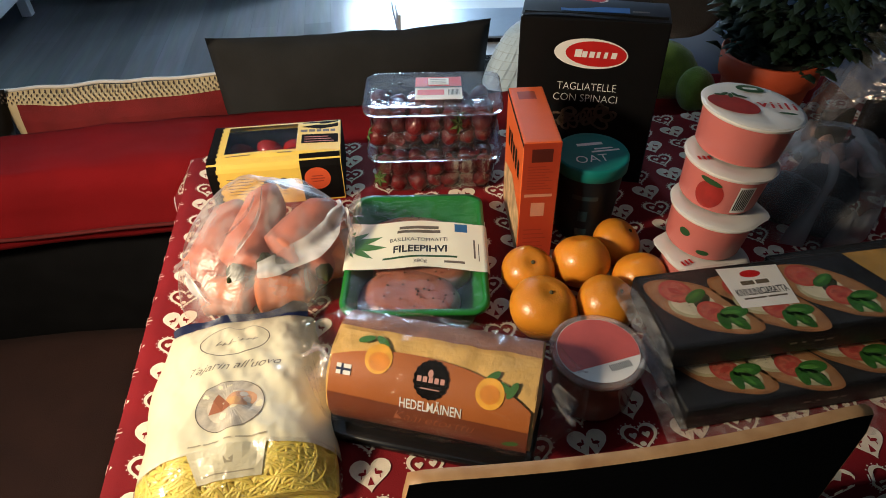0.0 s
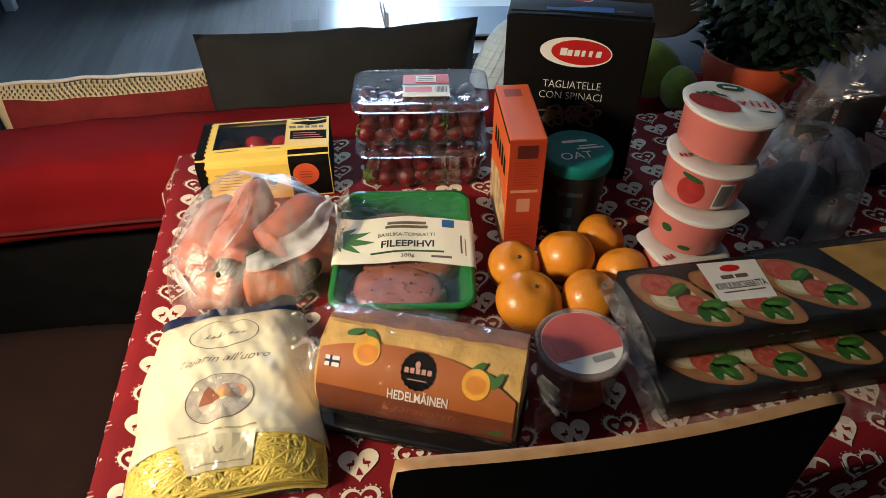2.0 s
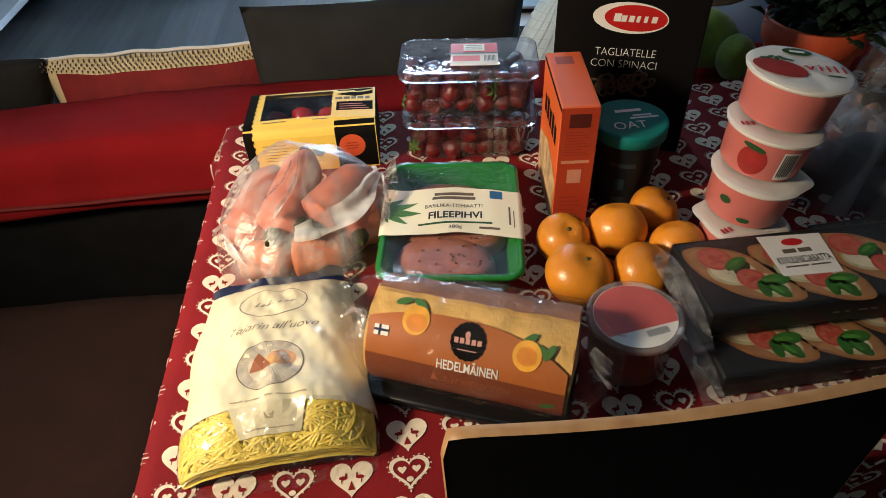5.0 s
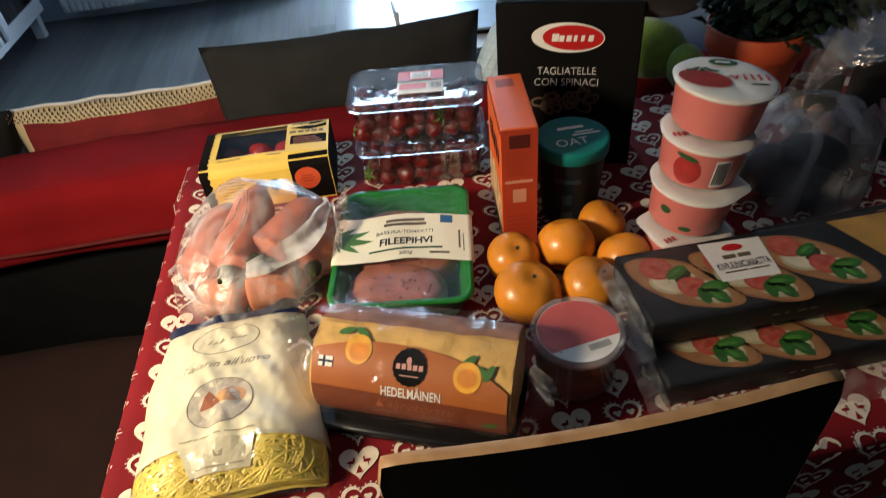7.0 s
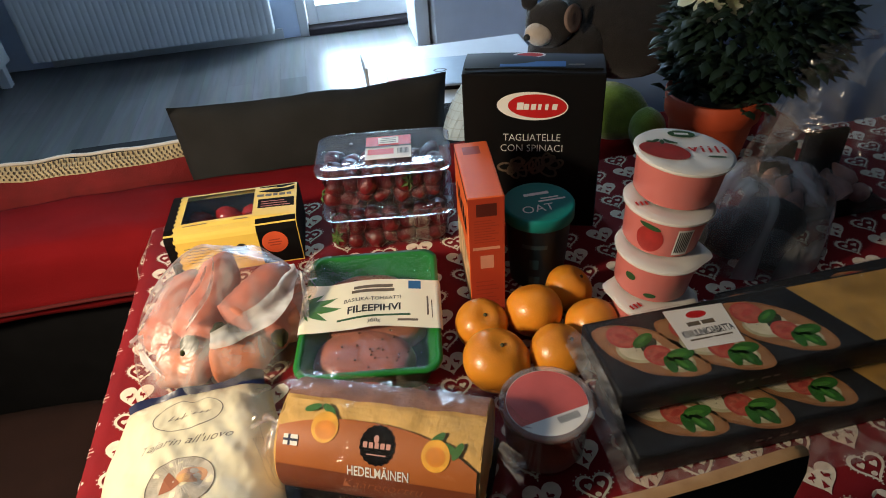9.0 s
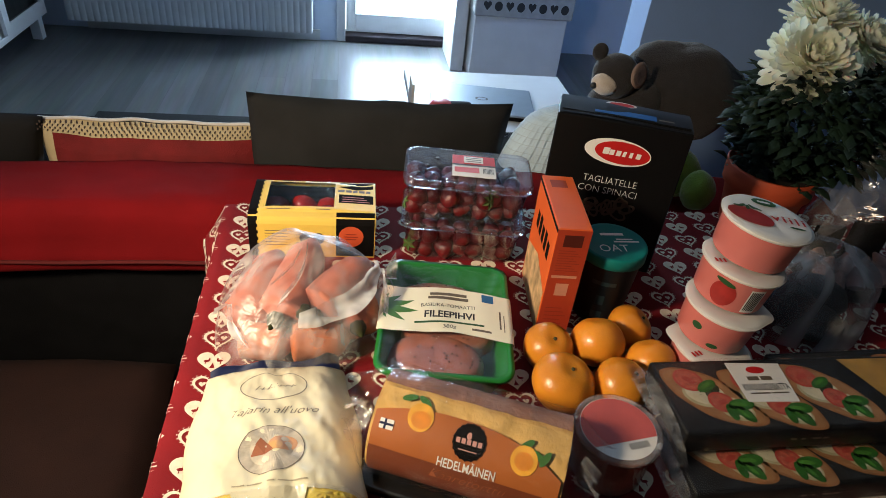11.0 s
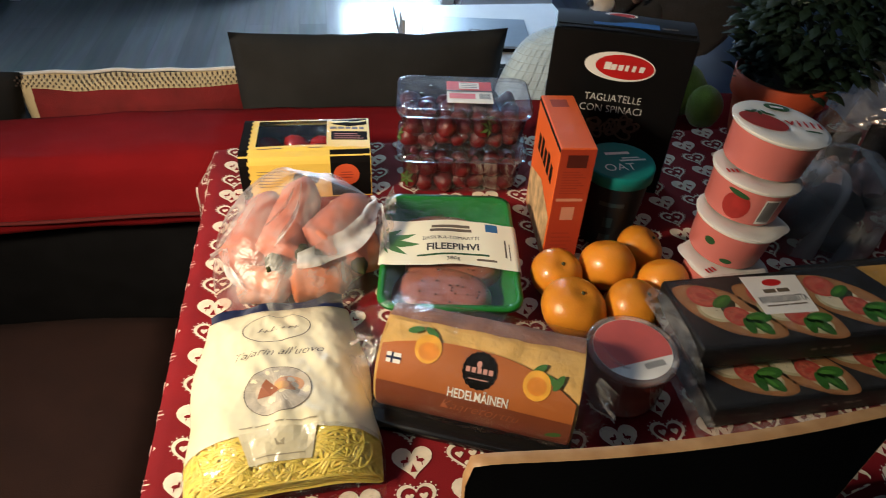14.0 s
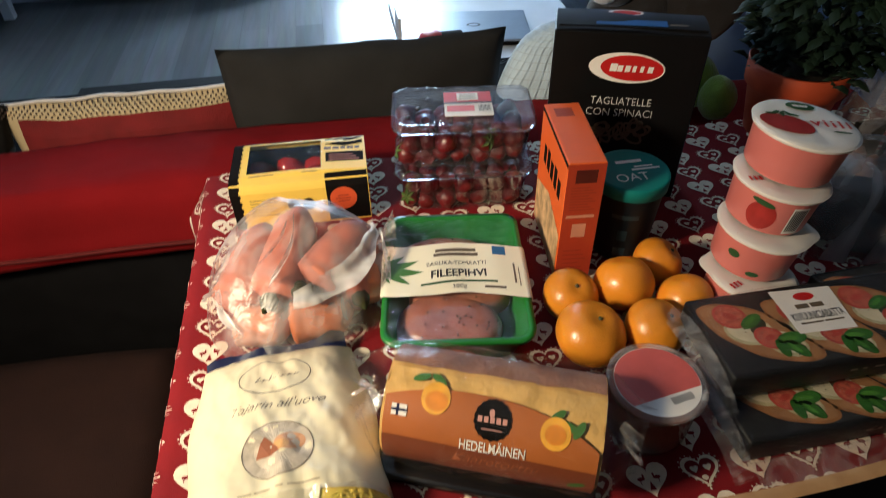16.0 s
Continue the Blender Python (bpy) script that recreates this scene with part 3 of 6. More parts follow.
def seat_f(u, v):
    a, b = 2 * u - 1, 2 * v - 1
    e = 0.0 if max(abs(a), abs(b)) < 0.9 else ((max(abs(a), abs(b)) - 0.9) / 0.1) ** 2 * 0.03
    r = 1 - 0.02 * (a * b) ** 4
    return (a * 0.41 * r, b * 0.50 * r, 0.455 - e + 0.008 * n3(a, b, 0, 1.6, 2) - 0.006 * (a * a + b * b))


part("seat", sheet_bm(seat_f, 40, 40), BROWN, bench)
part("seat_side", box_bm(-0.40, 0.40, -0.49, 0.49, 0.20, 0.428, 0.03, 3), BROWN, bench)
for x in (-0.36, 0.32):
    for y in (-0.45, 0.40):
        part("leg", box_bm(x, x + 0.04, y, y + 0.04, 0, 0.20, 0.004), SOFABLK, bench, smooth=False)

# ---- dining table with its cloth ----
table = thing("dining_table", pose(0, 0, 0), "dining table hidden under a red cloth", "table")
part("tabletop", box_bm(0.004, 1.70, 0.0, 0.596, T - 0.032, T - 0.004, 0.004), PLY, table, smooth=False)
for x in (0.06, 1.58):
    for y in (0.07, 0.49):
        part("leg", box_bm(x, x + 0.06, y, y + 0.06, 0, T - 0.034, 0.004), PLY, table, smooth=False)
TX1, TY0, TY1 = 1.70, -0.006, 0.600


def on_cloth(x, y, h=0.0):
    """The cloth's surface: flat on the table, hanging over its edges."""
    dx, dy, dz = max(0.0, -x), max(0.0, y - TY1), 0.0
    dn = max(0.0, TY0 - y)
    drop = max(dx, dy, dn)
    px, py = max(x, 0.0), min(max(y, TY0), TY1)
    wave = 0.010 * math.sin(y * 55) * min(1, dx * 10) + 0.010 * math.sin(x * 50) * min(1, (dy + dn) * 10)
    if dx > 0:
        flare = 0.55 * math.exp(-((y - TY1 + 0.045) / 0.040) ** 2)
        px = -0.004 - wave - 0.075 * dx - flare * min(dx, 0.055) - h
    if dy > 0:
        py = TY1 + 0.002 + 0.02 * min(1, dy * 10) + wave * 0.3 + h
    if dn > 0:
        py = TY0 - 0.004 - wave * 0.1 - h
    z = T - drop * (1 - 0.25 * math.exp(-((y - TY1 + 0.035) / 0.045) ** 2) * (dx > 0)) + (0.0 if drop > 0 else h) + (0.0008 * n3(x, y, 0, 9) if drop == 0 else 0)
    return (px, py, z)


tc = thing("tablecloth", pose(0, 0, 0), "red christmas tablecloth printed with cream hearts", "tablecloth")
part("cloth", sheet_bm(lambda u, v: on_cloth(-0.20 + u * (TX1 + 0.20), TY0 - 0.10 + v * (TY1 - TY0 + 0.15)), 190, 84), CLOTH, tc)
hb, rbm = bmesh.new(), bmesh.new()
motif = bmesh.new()
AX, AY = 0.0955, 0.070
for i in range(-5, 36):
    for j in range(-4, 20):
        cx, cy = 0.221 + (i - 2) * AX / 2, 0.057 + (j - 1) * AY / 2
        if not (-0.17 < cx < TX1 - 0.05 and TY0 - 0.08 < cy < TY1 + 0.02):
            continue
        w, hh = 0.037, 0.032
        if (i + j) % 2 == 1:
            poly_bm(heart(cx, cy, w, hh, 28), hb)
            for k in (-1, 1):
                poly_bm(oval(cx + k * 0.007, cy + 0.002, 0.0036, 0.0018, 8), motif)
                poly_bm(oval(cx + k * 0.0045, cy + 0.0045, 0.0010, 0.0022, 6), motif)
                poly_bm(rect(cx + k * 0.008 - 0.0004, cx + k * 0.008 + 0.0004, cy - 0.003, cy + 0.001), motif)
            poly_bm([(cx - 0.003, cy - 0.009), (cx + 0.003, cy - 0.009), (cx, cy - 0.001)], motif)
        else:
            strip_bm(heart(cx, cy, w * 0.95, hh * 0.95, 28), heart(cx, cy + 0.0002, w * 0.76, hh * 0.74, 28), hb)
            for k in range(28):
                p = heart(cx, cy, w * 1.02, hh * 1.02, 28)[k]
                poly_bm(oval(p[0], p[1], 0.0008, 0.0008, 5), hb)
            poly_bm(heart(cx - 0.006, cy + 0.003, 0.008, 0.007, 12), hb)
            poly_bm(heart(cx + 0.006, cy + 0.003, 0.008, 0.007, 12), hb)
            poly_bm(oval(cx, cy - 0.0055, 0.003, 0.0025, 8), hb)
printed("heart_print", hb, HEARTW, tc, on_cloth, "cream printed hearts", 0.0028)
printed("heart_motif", motif, CLOTH, tc, on_cloth, "", 0.0040)

# dark-framed mat on the floor behind the sofa
fm = thing("floor_mat", pose(-0.52, 2.255, 0.001), "black-edged grey mat lying on the floor", "mat")
part("mat", box_bm(-0.36, 0.36, -0.25, 0.25, 0.001, 0.006, 0.002), BLKPIL, fm, smooth=False)
part("inlay", box_bm(-0.33, 0.33, -0.22, 0.22, 0.0061, 0.0085), GREYPIL, fm, smooth=False)

# ---- chairs on the near side ----


def chair(m, label):
    ch = thing("dining_chair", m, label, "chair")
    W, Z0, Z1, TH = 0.334, 0.50, 0.863, 0.0085

    def back(off):
        def f(u, v):
            a = 2 * u - 1
            z = Z0 + (Z1 - Z0) * v
            edge = W / 2 * (1 - 0.05 * (1 - v)) - 0.005 * max(0, (v - 0.93) / 0.07) ** 2
            return (a * edge, off - 0.010 * (1 - a * a) - 0.06 * (v - 1) * 0, z - 0.004 * abs(a) ** 14)
        return f
    bm = bmesh.new()
    sheet_bm(back(0), 30, 16, bm)
    sheet_bm(back(TH), 30, 16, bm)
    part("backrest", bm, CHAIRB, ch, "black laminated plywood back")
    e = bmesh.new()
    loop = [(0, v / 16) for v in range(17)] + [(u / 30, 1) for u in range(1, 31)] + [(1, 1 - v / 16) for v in range(1, 17)]
    a, b = back(-0.0004), back(TH + 0.0004)
    va, vb, vm = ([e.verts.new(Vector(q(u, v)) + Vector(((2 * u - 1) * k, 0, k if v == 1 else 0))) for u, v in loop] for q, k in ((a, 0.0), (b, 0.0), (back(TH / 2), 0.0012)))
    for k in range(len(loop) - 1):
        e.faces.new((va[k], va[k + 1], vm[k + 1], vm[k]))
        e.faces.new((vm[k], vm[k + 1], vb[k + 1], vb[k]))
    part("ply_edge", e, PLY, ch, "pale birch plywood edge")
    part("seat", box_bm(-0.19, 0.19, -0.02, 0.36, 0.435, 0.450, 0.006), CHAIRB, ch)
    for x in (-0.165, 0.165):
        part("back_post", box_bm(x - 0.012, x + 0.012, 0.012, 0.030, 0.0, 0.72, 0.004), CHAIRB, ch)
        part("front_leg", box_bm(x - 0.012, x + 0.012, 0.32, 0.345, 0.0, 0.434, 0.004), CHAIRB, ch)
    return ch


chair(pose(0.4135, -0.022, 0, 0, 0, 0.6), "black plywood chair with a pale birch edge pushed to the table")


def wrap_print(pairs, parent, where):
    for name, bm, material, lift in pairs:
        printed(name, bm, material, parent, where, "", lift, curved=True)


# ---- pasta bag ----
bag = thing("pasta_bag", pose(0.108, 0.138, T, 0, 0, 4), "cream printed bag of thin egg noodles with a clear lower end", "pasta bag")
BW, BL = 0.166, 0.218


def bag_top(u, v, h=0.0):
    """u across, v along, both from -1 to 1, on the bag's upper skin."""
    x = u * BW / 2 * (1 - 0.15 * max(0.0, v) ** 1.6 + 0.02 * math.sin(7 * v))
    y = v * BL / 2
    body = max(0.0, 1 - abs(u) ** 3.0) ** 0.6 * (max(0.0, 1 - abs(v * 0.985) ** 4.5)) ** 0.7
    z = 0.004 + 0.044 * body * (1.0 - 0.26 * v)
    z += body * (0.004 * n3(u, v, 0, 2.3, 3) + 0.0026 * n3(u + 0.5 * v, v * 0.4, 0, 6, 5) + 0.0012 * abs(n3(u - 0.6 * v, v * 0.8 + u * 0.3, 0, 7, 12)) + 0.0006 * n3(u, v, 0, 14, 8))
    crease = math.exp(-((u - 0.06 - 0.25 * (v + 0.3)) / 0.10) ** 2) * max(0.0, 1 - ((v + 0.35) / 0.45) ** 2)
    return (x, y, z + 0.003 * crease + h)


def bag_at(x, y, h=0.0):
    return bag_top(x / (BW / 2), y / (BL / 2), h)


part("paper", sheet_bm(lambda u, v: bag_top(2 * u - 1, -0.64 - 0.04 * (u - 0.5) + (1.58 + 0.04 * (u - 0.5)) * v), 70, 70), PAPERW, bag, "cream printed paper film")
fold = bmesh.new()
sheet_bm(lambda u, v: (lambda p: (p[0], p[1] - 0.002 + 0.005 * v + 0.022 * v * max(0, u - 0.80) * 5 * (1 - abs(u - 0.9) * 4), p[2] + 0.002 + 0.005 * v + 0.002 * math.sin(17 * u) * v))(bag_top((2 * u - 1) * 0.93, 0.93)), 40, 6, fold)
part("top_fold", fold, NAVY, bag, "folded navy blue top")
part("clear_end", sheet_bm(lambda u, v: bag_top(2 * u - 1, -1.0 + 0.37 * v, 0.0026), 60, 30), CRINKLE, bag, "clear crinkled film window")
part("underside", sheet_bm(lambda u, v: ((2 * u - 1) * BW / 2 * 0.88, (2 * v - 1) * BL / 2 * 0.90, 0.0015), 8, 8), BAGCLEAR, bag)
part("crimp", sheet_bm(lambda u, v: ((2 * u - 1) * BW / 2 * 0.97, -BL / 2 * 0.985 - 0.012 * v, 0.004 + 0.0022 * math.sin(70 * u + 2 * v) + 0.003 * v * n3(u * 5, 0, 0, 1.5, 3)), 90, 5), BAGCLEAR, bag, "crimped clear seam")
rnd = random.Random(4)
nb = bmesh.new()
for k in range(900):
    u0, v0 = rnd.uniform(-0.93, 0.93), rnd.uniform(-0.93, -0.62)
    a, ln = rnd.gauss(0, 0.7) + (math.pi if rnd.random() < 0.5 else 0), rnd.uniform(0.03, 0.06)
    bend, depth = rnd.uniform(-3.0, 3.0), rnd.uniform(0.0, 1.0) ** 2 * 0.012
    x, y = u0 * BW / 2, v0 * BL / 2
    prev = None
    for s in range(9):
        uu, vv = max(-0.95, min(0.95, x / (BW / 2))), max(-0.93, min(-0.58, y / (BL / 2)))
        p = Vector(bag_top(uu, vv)) - Vector((0, 0, 0.0018 + depth))
        p.z = max(p.z, 0.003)
        d = Vector((-math.sin(a), math.cos(a), 0)) * 0.0013
        up = Vector((0, 0, 0.0010))
        row = [nb.verts.new(q) for q in (p - d, p + up, p + d)]
        if prev:
            for q in (0, 1):
                nb.faces.new((prev[q], row[q], row[q + 1], prev[q + 1]))
        prev = row
        a += bend * 0.13
        x, y = x + math.cos(a) * ln / 8, y + math.sin(a) * ln / 8
part("noodle_mass", sheet_bm(lambda u, v: (lambda p: (p[0], p[1], max(0.003, p[2] - 0.010)))(bag_top((2 * u - 1) * 0.94, -0.95 + 0.38 * v)), 30, 12), NOODLE, bag)
tagged(part("noodles", nb, NOODLE, bag, "tangle of thin yellow egg noodles"), kind="stuff")
def rounded_heart(rx, ry, n=48):
    out = []
    for k in range(n):
        a = 2 * math.pi * k / n
        dip = 0.26 * math.exp(-((math.cos(a) - 0.08) / 0.20) ** 2) * (math.sin(a) > 0)
        out.append((rx * math.cos(a), 0.058 + ry * (math.sin(a) - dip)))
    return out


heartb = strip_bm(rounded_heart(0.0345, 0.0235), rounded_heart(0.0336, 0.0226))
for k in range(7):
    x, q = -0.019 + k * 0.006, 0.006 if k in (0, 2, 3) else 0.003
    poly_bm([(x, 0.052), (x + 0.0012, 0.052), (x + 0.0022 + q * 0.5, 0.053 + q), (x + 0.0012 + q * 0.5, 0.053 + q)], heartb)
    poly_bm([(x + 0.001, 0.0525), (x + 0.006, 0.0540), (x + 0.006, 0.0546), (x + 0.001, 0.0532)], heartb)
art = bmesh.new()
for x0, x1 in ((-0.031, -0.021), (-0.019, -0.007), (-0.003, 0.003), (0.006, 0.030)):
    fine_rect(art, x0, x1, -0.0635, -0.0622)
fine_rect(art, -0.020, 0.018, -0.0875, -0.0867)
poly_bm([(-0.003, -0.081), (0.003, -0.081), (0.004, -0.076), (0.001, -0.078), (-0.004, -0.076)], art)
egg = poly_bm(oval(0, -0.027, 0.029, 0.027, 40))
eggr = strip_bm(oval(0, -0.027, 0.0294, 0.0274, 40), oval(0, -0.027, 0.0287, 0.0267, 40))
shells = poly_bm([(-0.018, -0.033), (-0.006, -0.034), (0.002, -0.031), (-0.004, -0.022), (-0.010, -0.014), (-0.014, -0.020)])
yolk = poly_bm(oval(0.003, -0.026, 0.007, 0.005, 18))
shells2 = poly_bm(oval(0.010, -0.023, 0.013, 0.009, 18))
wrap_print([("logo_outline", heartb, INKG, 0.0006), ("lettering", text_bm("Tajarin all'uovo", 0.0088, 0, 0.021, shear=0.5, squeeze=1.04, bold=-0.00012), INKG, 0.0006), ("small_print", art, mat("faint_brown_ink", (0.42, 0.36, 0.24), 0.5), 0.0018),
            ("egg_picture", egg, mat("flour_print", (0.55, 0.48, 0.38), 0.5, vary=0.3, scale=90), 0.0007), ("picture_ring", eggr, INKG, 0.0013), ("eggshell", shells, mat("eggshell_print", (0.30, 0.10, 0.045), 0.5), 0.0019),
            ("eggshell", shells2, mat("eggshell_light_print", (0.62, 0.33, 0.18), 0.5), 0.0016), ("yolk", yolk, mat("yolk_print", (0.66, 0.36, 0.14), 0.5), 0.0023)], bag, bag_at)
tab = bmesh.new()
fine_rect(tab, -0.032, 0.030, -0.091, -0.068, 10, 4)
for v_ in tab.verts:
    v_.co.x *= 1 - 0.22 * (-0.068 - v_.co.y) / 0.023
printed("label_tab", tab, PAPERW, bag, bag_at, "", 0.0012)

# ---- swiss roll in its sleeve ----
roll = thing("swiss_roll", pose(0.288, 0.110, T, 0, 0, -22), "fruit swiss roll in an orange card sleeve and clear wrap", "cake")
RL, RR, RZ = 0.172, 0.043, 0.053


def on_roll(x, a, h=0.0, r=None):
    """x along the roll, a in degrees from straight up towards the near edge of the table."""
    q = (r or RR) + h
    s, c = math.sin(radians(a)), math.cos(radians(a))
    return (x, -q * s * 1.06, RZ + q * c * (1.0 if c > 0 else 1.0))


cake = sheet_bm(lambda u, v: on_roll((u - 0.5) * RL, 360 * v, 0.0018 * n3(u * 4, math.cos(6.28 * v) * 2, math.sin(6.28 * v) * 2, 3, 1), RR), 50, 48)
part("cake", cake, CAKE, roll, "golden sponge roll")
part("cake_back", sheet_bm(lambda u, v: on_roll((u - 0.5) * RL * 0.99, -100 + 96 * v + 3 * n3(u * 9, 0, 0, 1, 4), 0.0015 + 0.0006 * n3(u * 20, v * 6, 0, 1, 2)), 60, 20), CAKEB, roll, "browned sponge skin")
for sx in (-1, 1):
    endb = bmesh.new()
    sheet_bm(lambda u, v: (sx * (RL / 2 - 0.001 + 0.004 * (1 - u)), -1.06 * RR * u * math.sin(6.283 * v), RZ + RR * u * math.cos(6.283 * v)), 8, 36, endb)
    part("cake_end", endb, CAKE, roll)


def sleeve_edge(x):
    d = x + 0.02
    return 18.0 + (36.0 * (d / 0.105) ** 2.6 if d > 0 else 14.0 * (-d / 0.065) ** 2)


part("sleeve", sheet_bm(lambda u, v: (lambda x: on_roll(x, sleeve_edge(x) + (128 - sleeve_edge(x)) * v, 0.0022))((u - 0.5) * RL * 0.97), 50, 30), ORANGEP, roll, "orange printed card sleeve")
# lower part of the sleeve in a darker rust tone
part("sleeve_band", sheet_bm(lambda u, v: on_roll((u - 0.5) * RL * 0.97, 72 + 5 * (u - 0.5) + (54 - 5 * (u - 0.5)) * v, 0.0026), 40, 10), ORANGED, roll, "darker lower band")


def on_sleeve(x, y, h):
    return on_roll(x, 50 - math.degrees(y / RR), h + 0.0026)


bars = bmesh.new()
for k in range(7):
    fine_rect(bars, -0.030 + k * 0.0095, -0.0225 + k * 0.0095, -0.0285, -0.0270)
scal = poly_bm([((0.0140 + 0.0010 * (k % 2)) * math.cos(math.pi * k / 18) + 0.002, (0.0140 + 0.0010 * (k % 2)) * math.sin(math.pi * k / 18) + 0.008) for k in range(36)])
bl = bmesh.new()
for k in range(5):
    poly_bm(rect(-0.0095 + k * 0.0048, -0.0060 + k * 0.0048, 0.0060, 0.0100), bl)
poly_bm(oval(0.001, 0.0125, 0.0022, 0.003, 10), bl)
fine_rect(bl, -0.006, 0.010, 0.0010, 0.0018, 4, 1)
fl, fx = poly_bm(rect(-0.0775, -0.065, 0.0005, 0.0085)), bmesh.new()
poly_bm(rect(-0.0735, -0.0715, 0.0005, 0.0085), fx)
poly_bm(rect(-0.0775, -0.065, 0.0037, 0.0055), fx)
gl = bmesh.new()
for x, y, t in ((-0.058, 0.030, 20), (-0.044, 0.030, -30), (0.050, 0.018, 40), (0.060, 0.012, -20), (0.067, 0.011, 60), (0.070, -0.034, 20)):
    poly_bm(oval(x, y, 0.0072, 0.0030, 12, t), gl)
wrap_print([("leaves_print", gl, LEAFG, 0.0004), ("apricot", poly_bm(oval(-0.044, 0.0165, 0.0115, 0.0115, 24)), APRICOT, 0.0007), ("apricot", poly_bm(oval(0.050, 0.006, 0.0115, 0.0115, 24)), APRICOT, 0.0007),
            ("apricot_stone", poly_bm(oval(0.050, 0.0055, 0.008, 0.007, 18)), APRICOTD, 0.0010), ("apricot_stone", poly_bm(oval(-0.043, 0.0145, 0.009, 0.007, 18)), APRICOTD, 0.0010),
            ("badge", scal, BLACKC, 0.0008), ("badge_mark", bl, mat("badge_red_white", (0.62, 0.30, 0.25), 0.5), 0.0012), ("flag", fl, WHITEP, 0.0008), ("flag_cross", fx, NAVY, 0.0012),
            ("lettering", text_bm("HEDELMÄINEN", 0.0078, 0.004, -0.0125, squeeze=0.68, bold=0.0002), WHITEP, 0.0008),
            ("lettering", text_bm("Kääretorttu", 0.0092, 0.006, -0.0245, shear=0.4, squeeze=1.05, bold=-0.0002), mat("brown_script_print", (0.40, 0.12, 0.05), 0.5), 0.0008), ("small_print", bars, ORANGED, 0.0006)], roll, on_sleeve)
part("tray", box_bm(-0.096, 0.090, -0.050, 0.050, 0.001, 0.012, 0.004), TRAYB, roll, "black plastic tray")


def wrap_f(u, v):
    """Flow wrap: close over the cake, pressed to an upright fin at both ends."""
    w = 2 * u - 1
    x = w * 0.120
    k = min(1.0, max(0.0, (abs(w) - 0.74) / 0.22))
    a = 6.28318 * v
    crumple = 0.0025 * n3(u * 5, math.cos(a) * 1.5, math.sin(a) * 1.5, 2.5, 6) + (0.0008 + 0.004 * k) * n3(u * 14, math.cos(a) * 4, math.sin(a) * 4, 2.0, 3)
    q = RR + 0.0055 + crumple
    y = -q * 1.10 * math.sin(a) * (1 - 0.72 * k) + 0.006 * k * math.sin(9 * math.cos(a) + 3 * w)
    z = RZ + 0.001 + q * math.cos(a) * (1 - 0.10 * k)
    x += 0.004 * k * n3(math.cos(a) * 3, math.sin(a) * 3, w, 1.5, 9)
    return (x, y, max(0.0015, z))


part("wrapper", sheet_bm(wrap_f, 110, 96), ROLLWRAP, roll, "crinkled clear plastic wrapper")
for sx in (-1, 1):
    part("wrapper_fin", sheet_bm(lambda u, v: (sx * (0.099 + 0.017 * u + 0.003 * math.sin(13 * v)), 0.0025 * math.sin(60 * v) * (0.3 + u) + 0.012 * math.sin(5 * v + sx) * (0.6 + u) - 0.010, 0.028 + (0.062 - 0.012 * u) * v), 6, 90), SEAL, roll, "crimped end seal")

# ---- chicken tray ----
tray = thing("chicken_tray", pose(0.2895, 0.300, T, 0, 0, -8), "green tray of marinated chicken fillets with a cream paper band", "meat tray")
TW, TL, TH = 0.152, 0.200, 0.040


def ring(w, l, r, n=40):
    out = []
    for k in range(n):
        a = 2 * math.pi * (k + 0.5) / n
        c, s = math.cos(a), math.sin(a)
        out.append((math.copysign(w / 2 - r, c) + r * c * abs(c) ** 0 , math.copysign(l / 2 - r, s) + r * s))
    return out


def rim_bm(levels, n=40, bm=None, cap=True):
    """Stacked rounded rectangles: (width, length, corner, z)."""
    bm = bm or bmesh.new()
    rows = [[bm.verts.new((x, y, z)) for x, y in ring(w, l, r, n)] for w, l, r, z in levels]
    for a, b in zip(rows, rows[1:]):
        for k in range(n):
            bm.faces.new((a[k], a[(k + 1) % n], b[(k + 1) % n], b[k]))
    if cap:
        bm.faces.new(rows[-1])
    bmesh.ops.recalc_face_normals(bm, faces=bm.faces[:])
    return bm


part("tray_body", rim_bm([(TW - 0.03, TL - 0.03, 0.018, 0.001), (TW - 0.012, TL - 0.012, 0.018, TH - 0.004), (TW, TL, 0.02, TH - 0.004), (TW, TL, 0.02, TH), (TW - 0.014, TL - 0.014, 0.016, TH), (TW - 0.034, TL - 0.034, 0.014, 0.006)]), TRAYG, tray, "green plastic tray")


def meat_f(cx, cy, w, l, seed):
    def f(u, v):
        a, t = 6.28318 * u, v * math.pi / 2
        r = 1 + 0.10 * n3(math.cos(a), math.sin(a), 0, 1.6, seed)
        x, y = cx + w / 2 * r * math.cos(a) * math.cos(t) ** 0.55, cy + l / 2 * r * math.sin(a) * math.cos(t) ** 0.55
        return (x, y, 0.008 + 0.024 * math.sin(t) ** 0.7 + 0.003 * n3(x * 30, y * 30, 0, 1, seed))
    return f


for cx, cy, w, l, s in ((-0.010, 0.040, 0.112, 0.082, 1), (0.004, -0.008, 0.108, 0.074, 5), (-0.010, -0.052, 0.112, 0.080, 2)):
    part("fillet", sheet_bm(meat_f(cx, cy, w, l, s), 36, 10, close_u=True), MEAT, tray, "pink marinated chicken fillet")
rnd = random.Random(9)
hm = bmesh.new()
for k in range(60):
    box_bm(*(lambda x, y, z: (x - 0.001, x + 0.001, y - 0.0008, y + 0.0008, z, z + 0.001))(rnd.uniform(-0.055, 0.04), rnd.uniform(-0.085, 0.08), 0.0325), bm=hm)
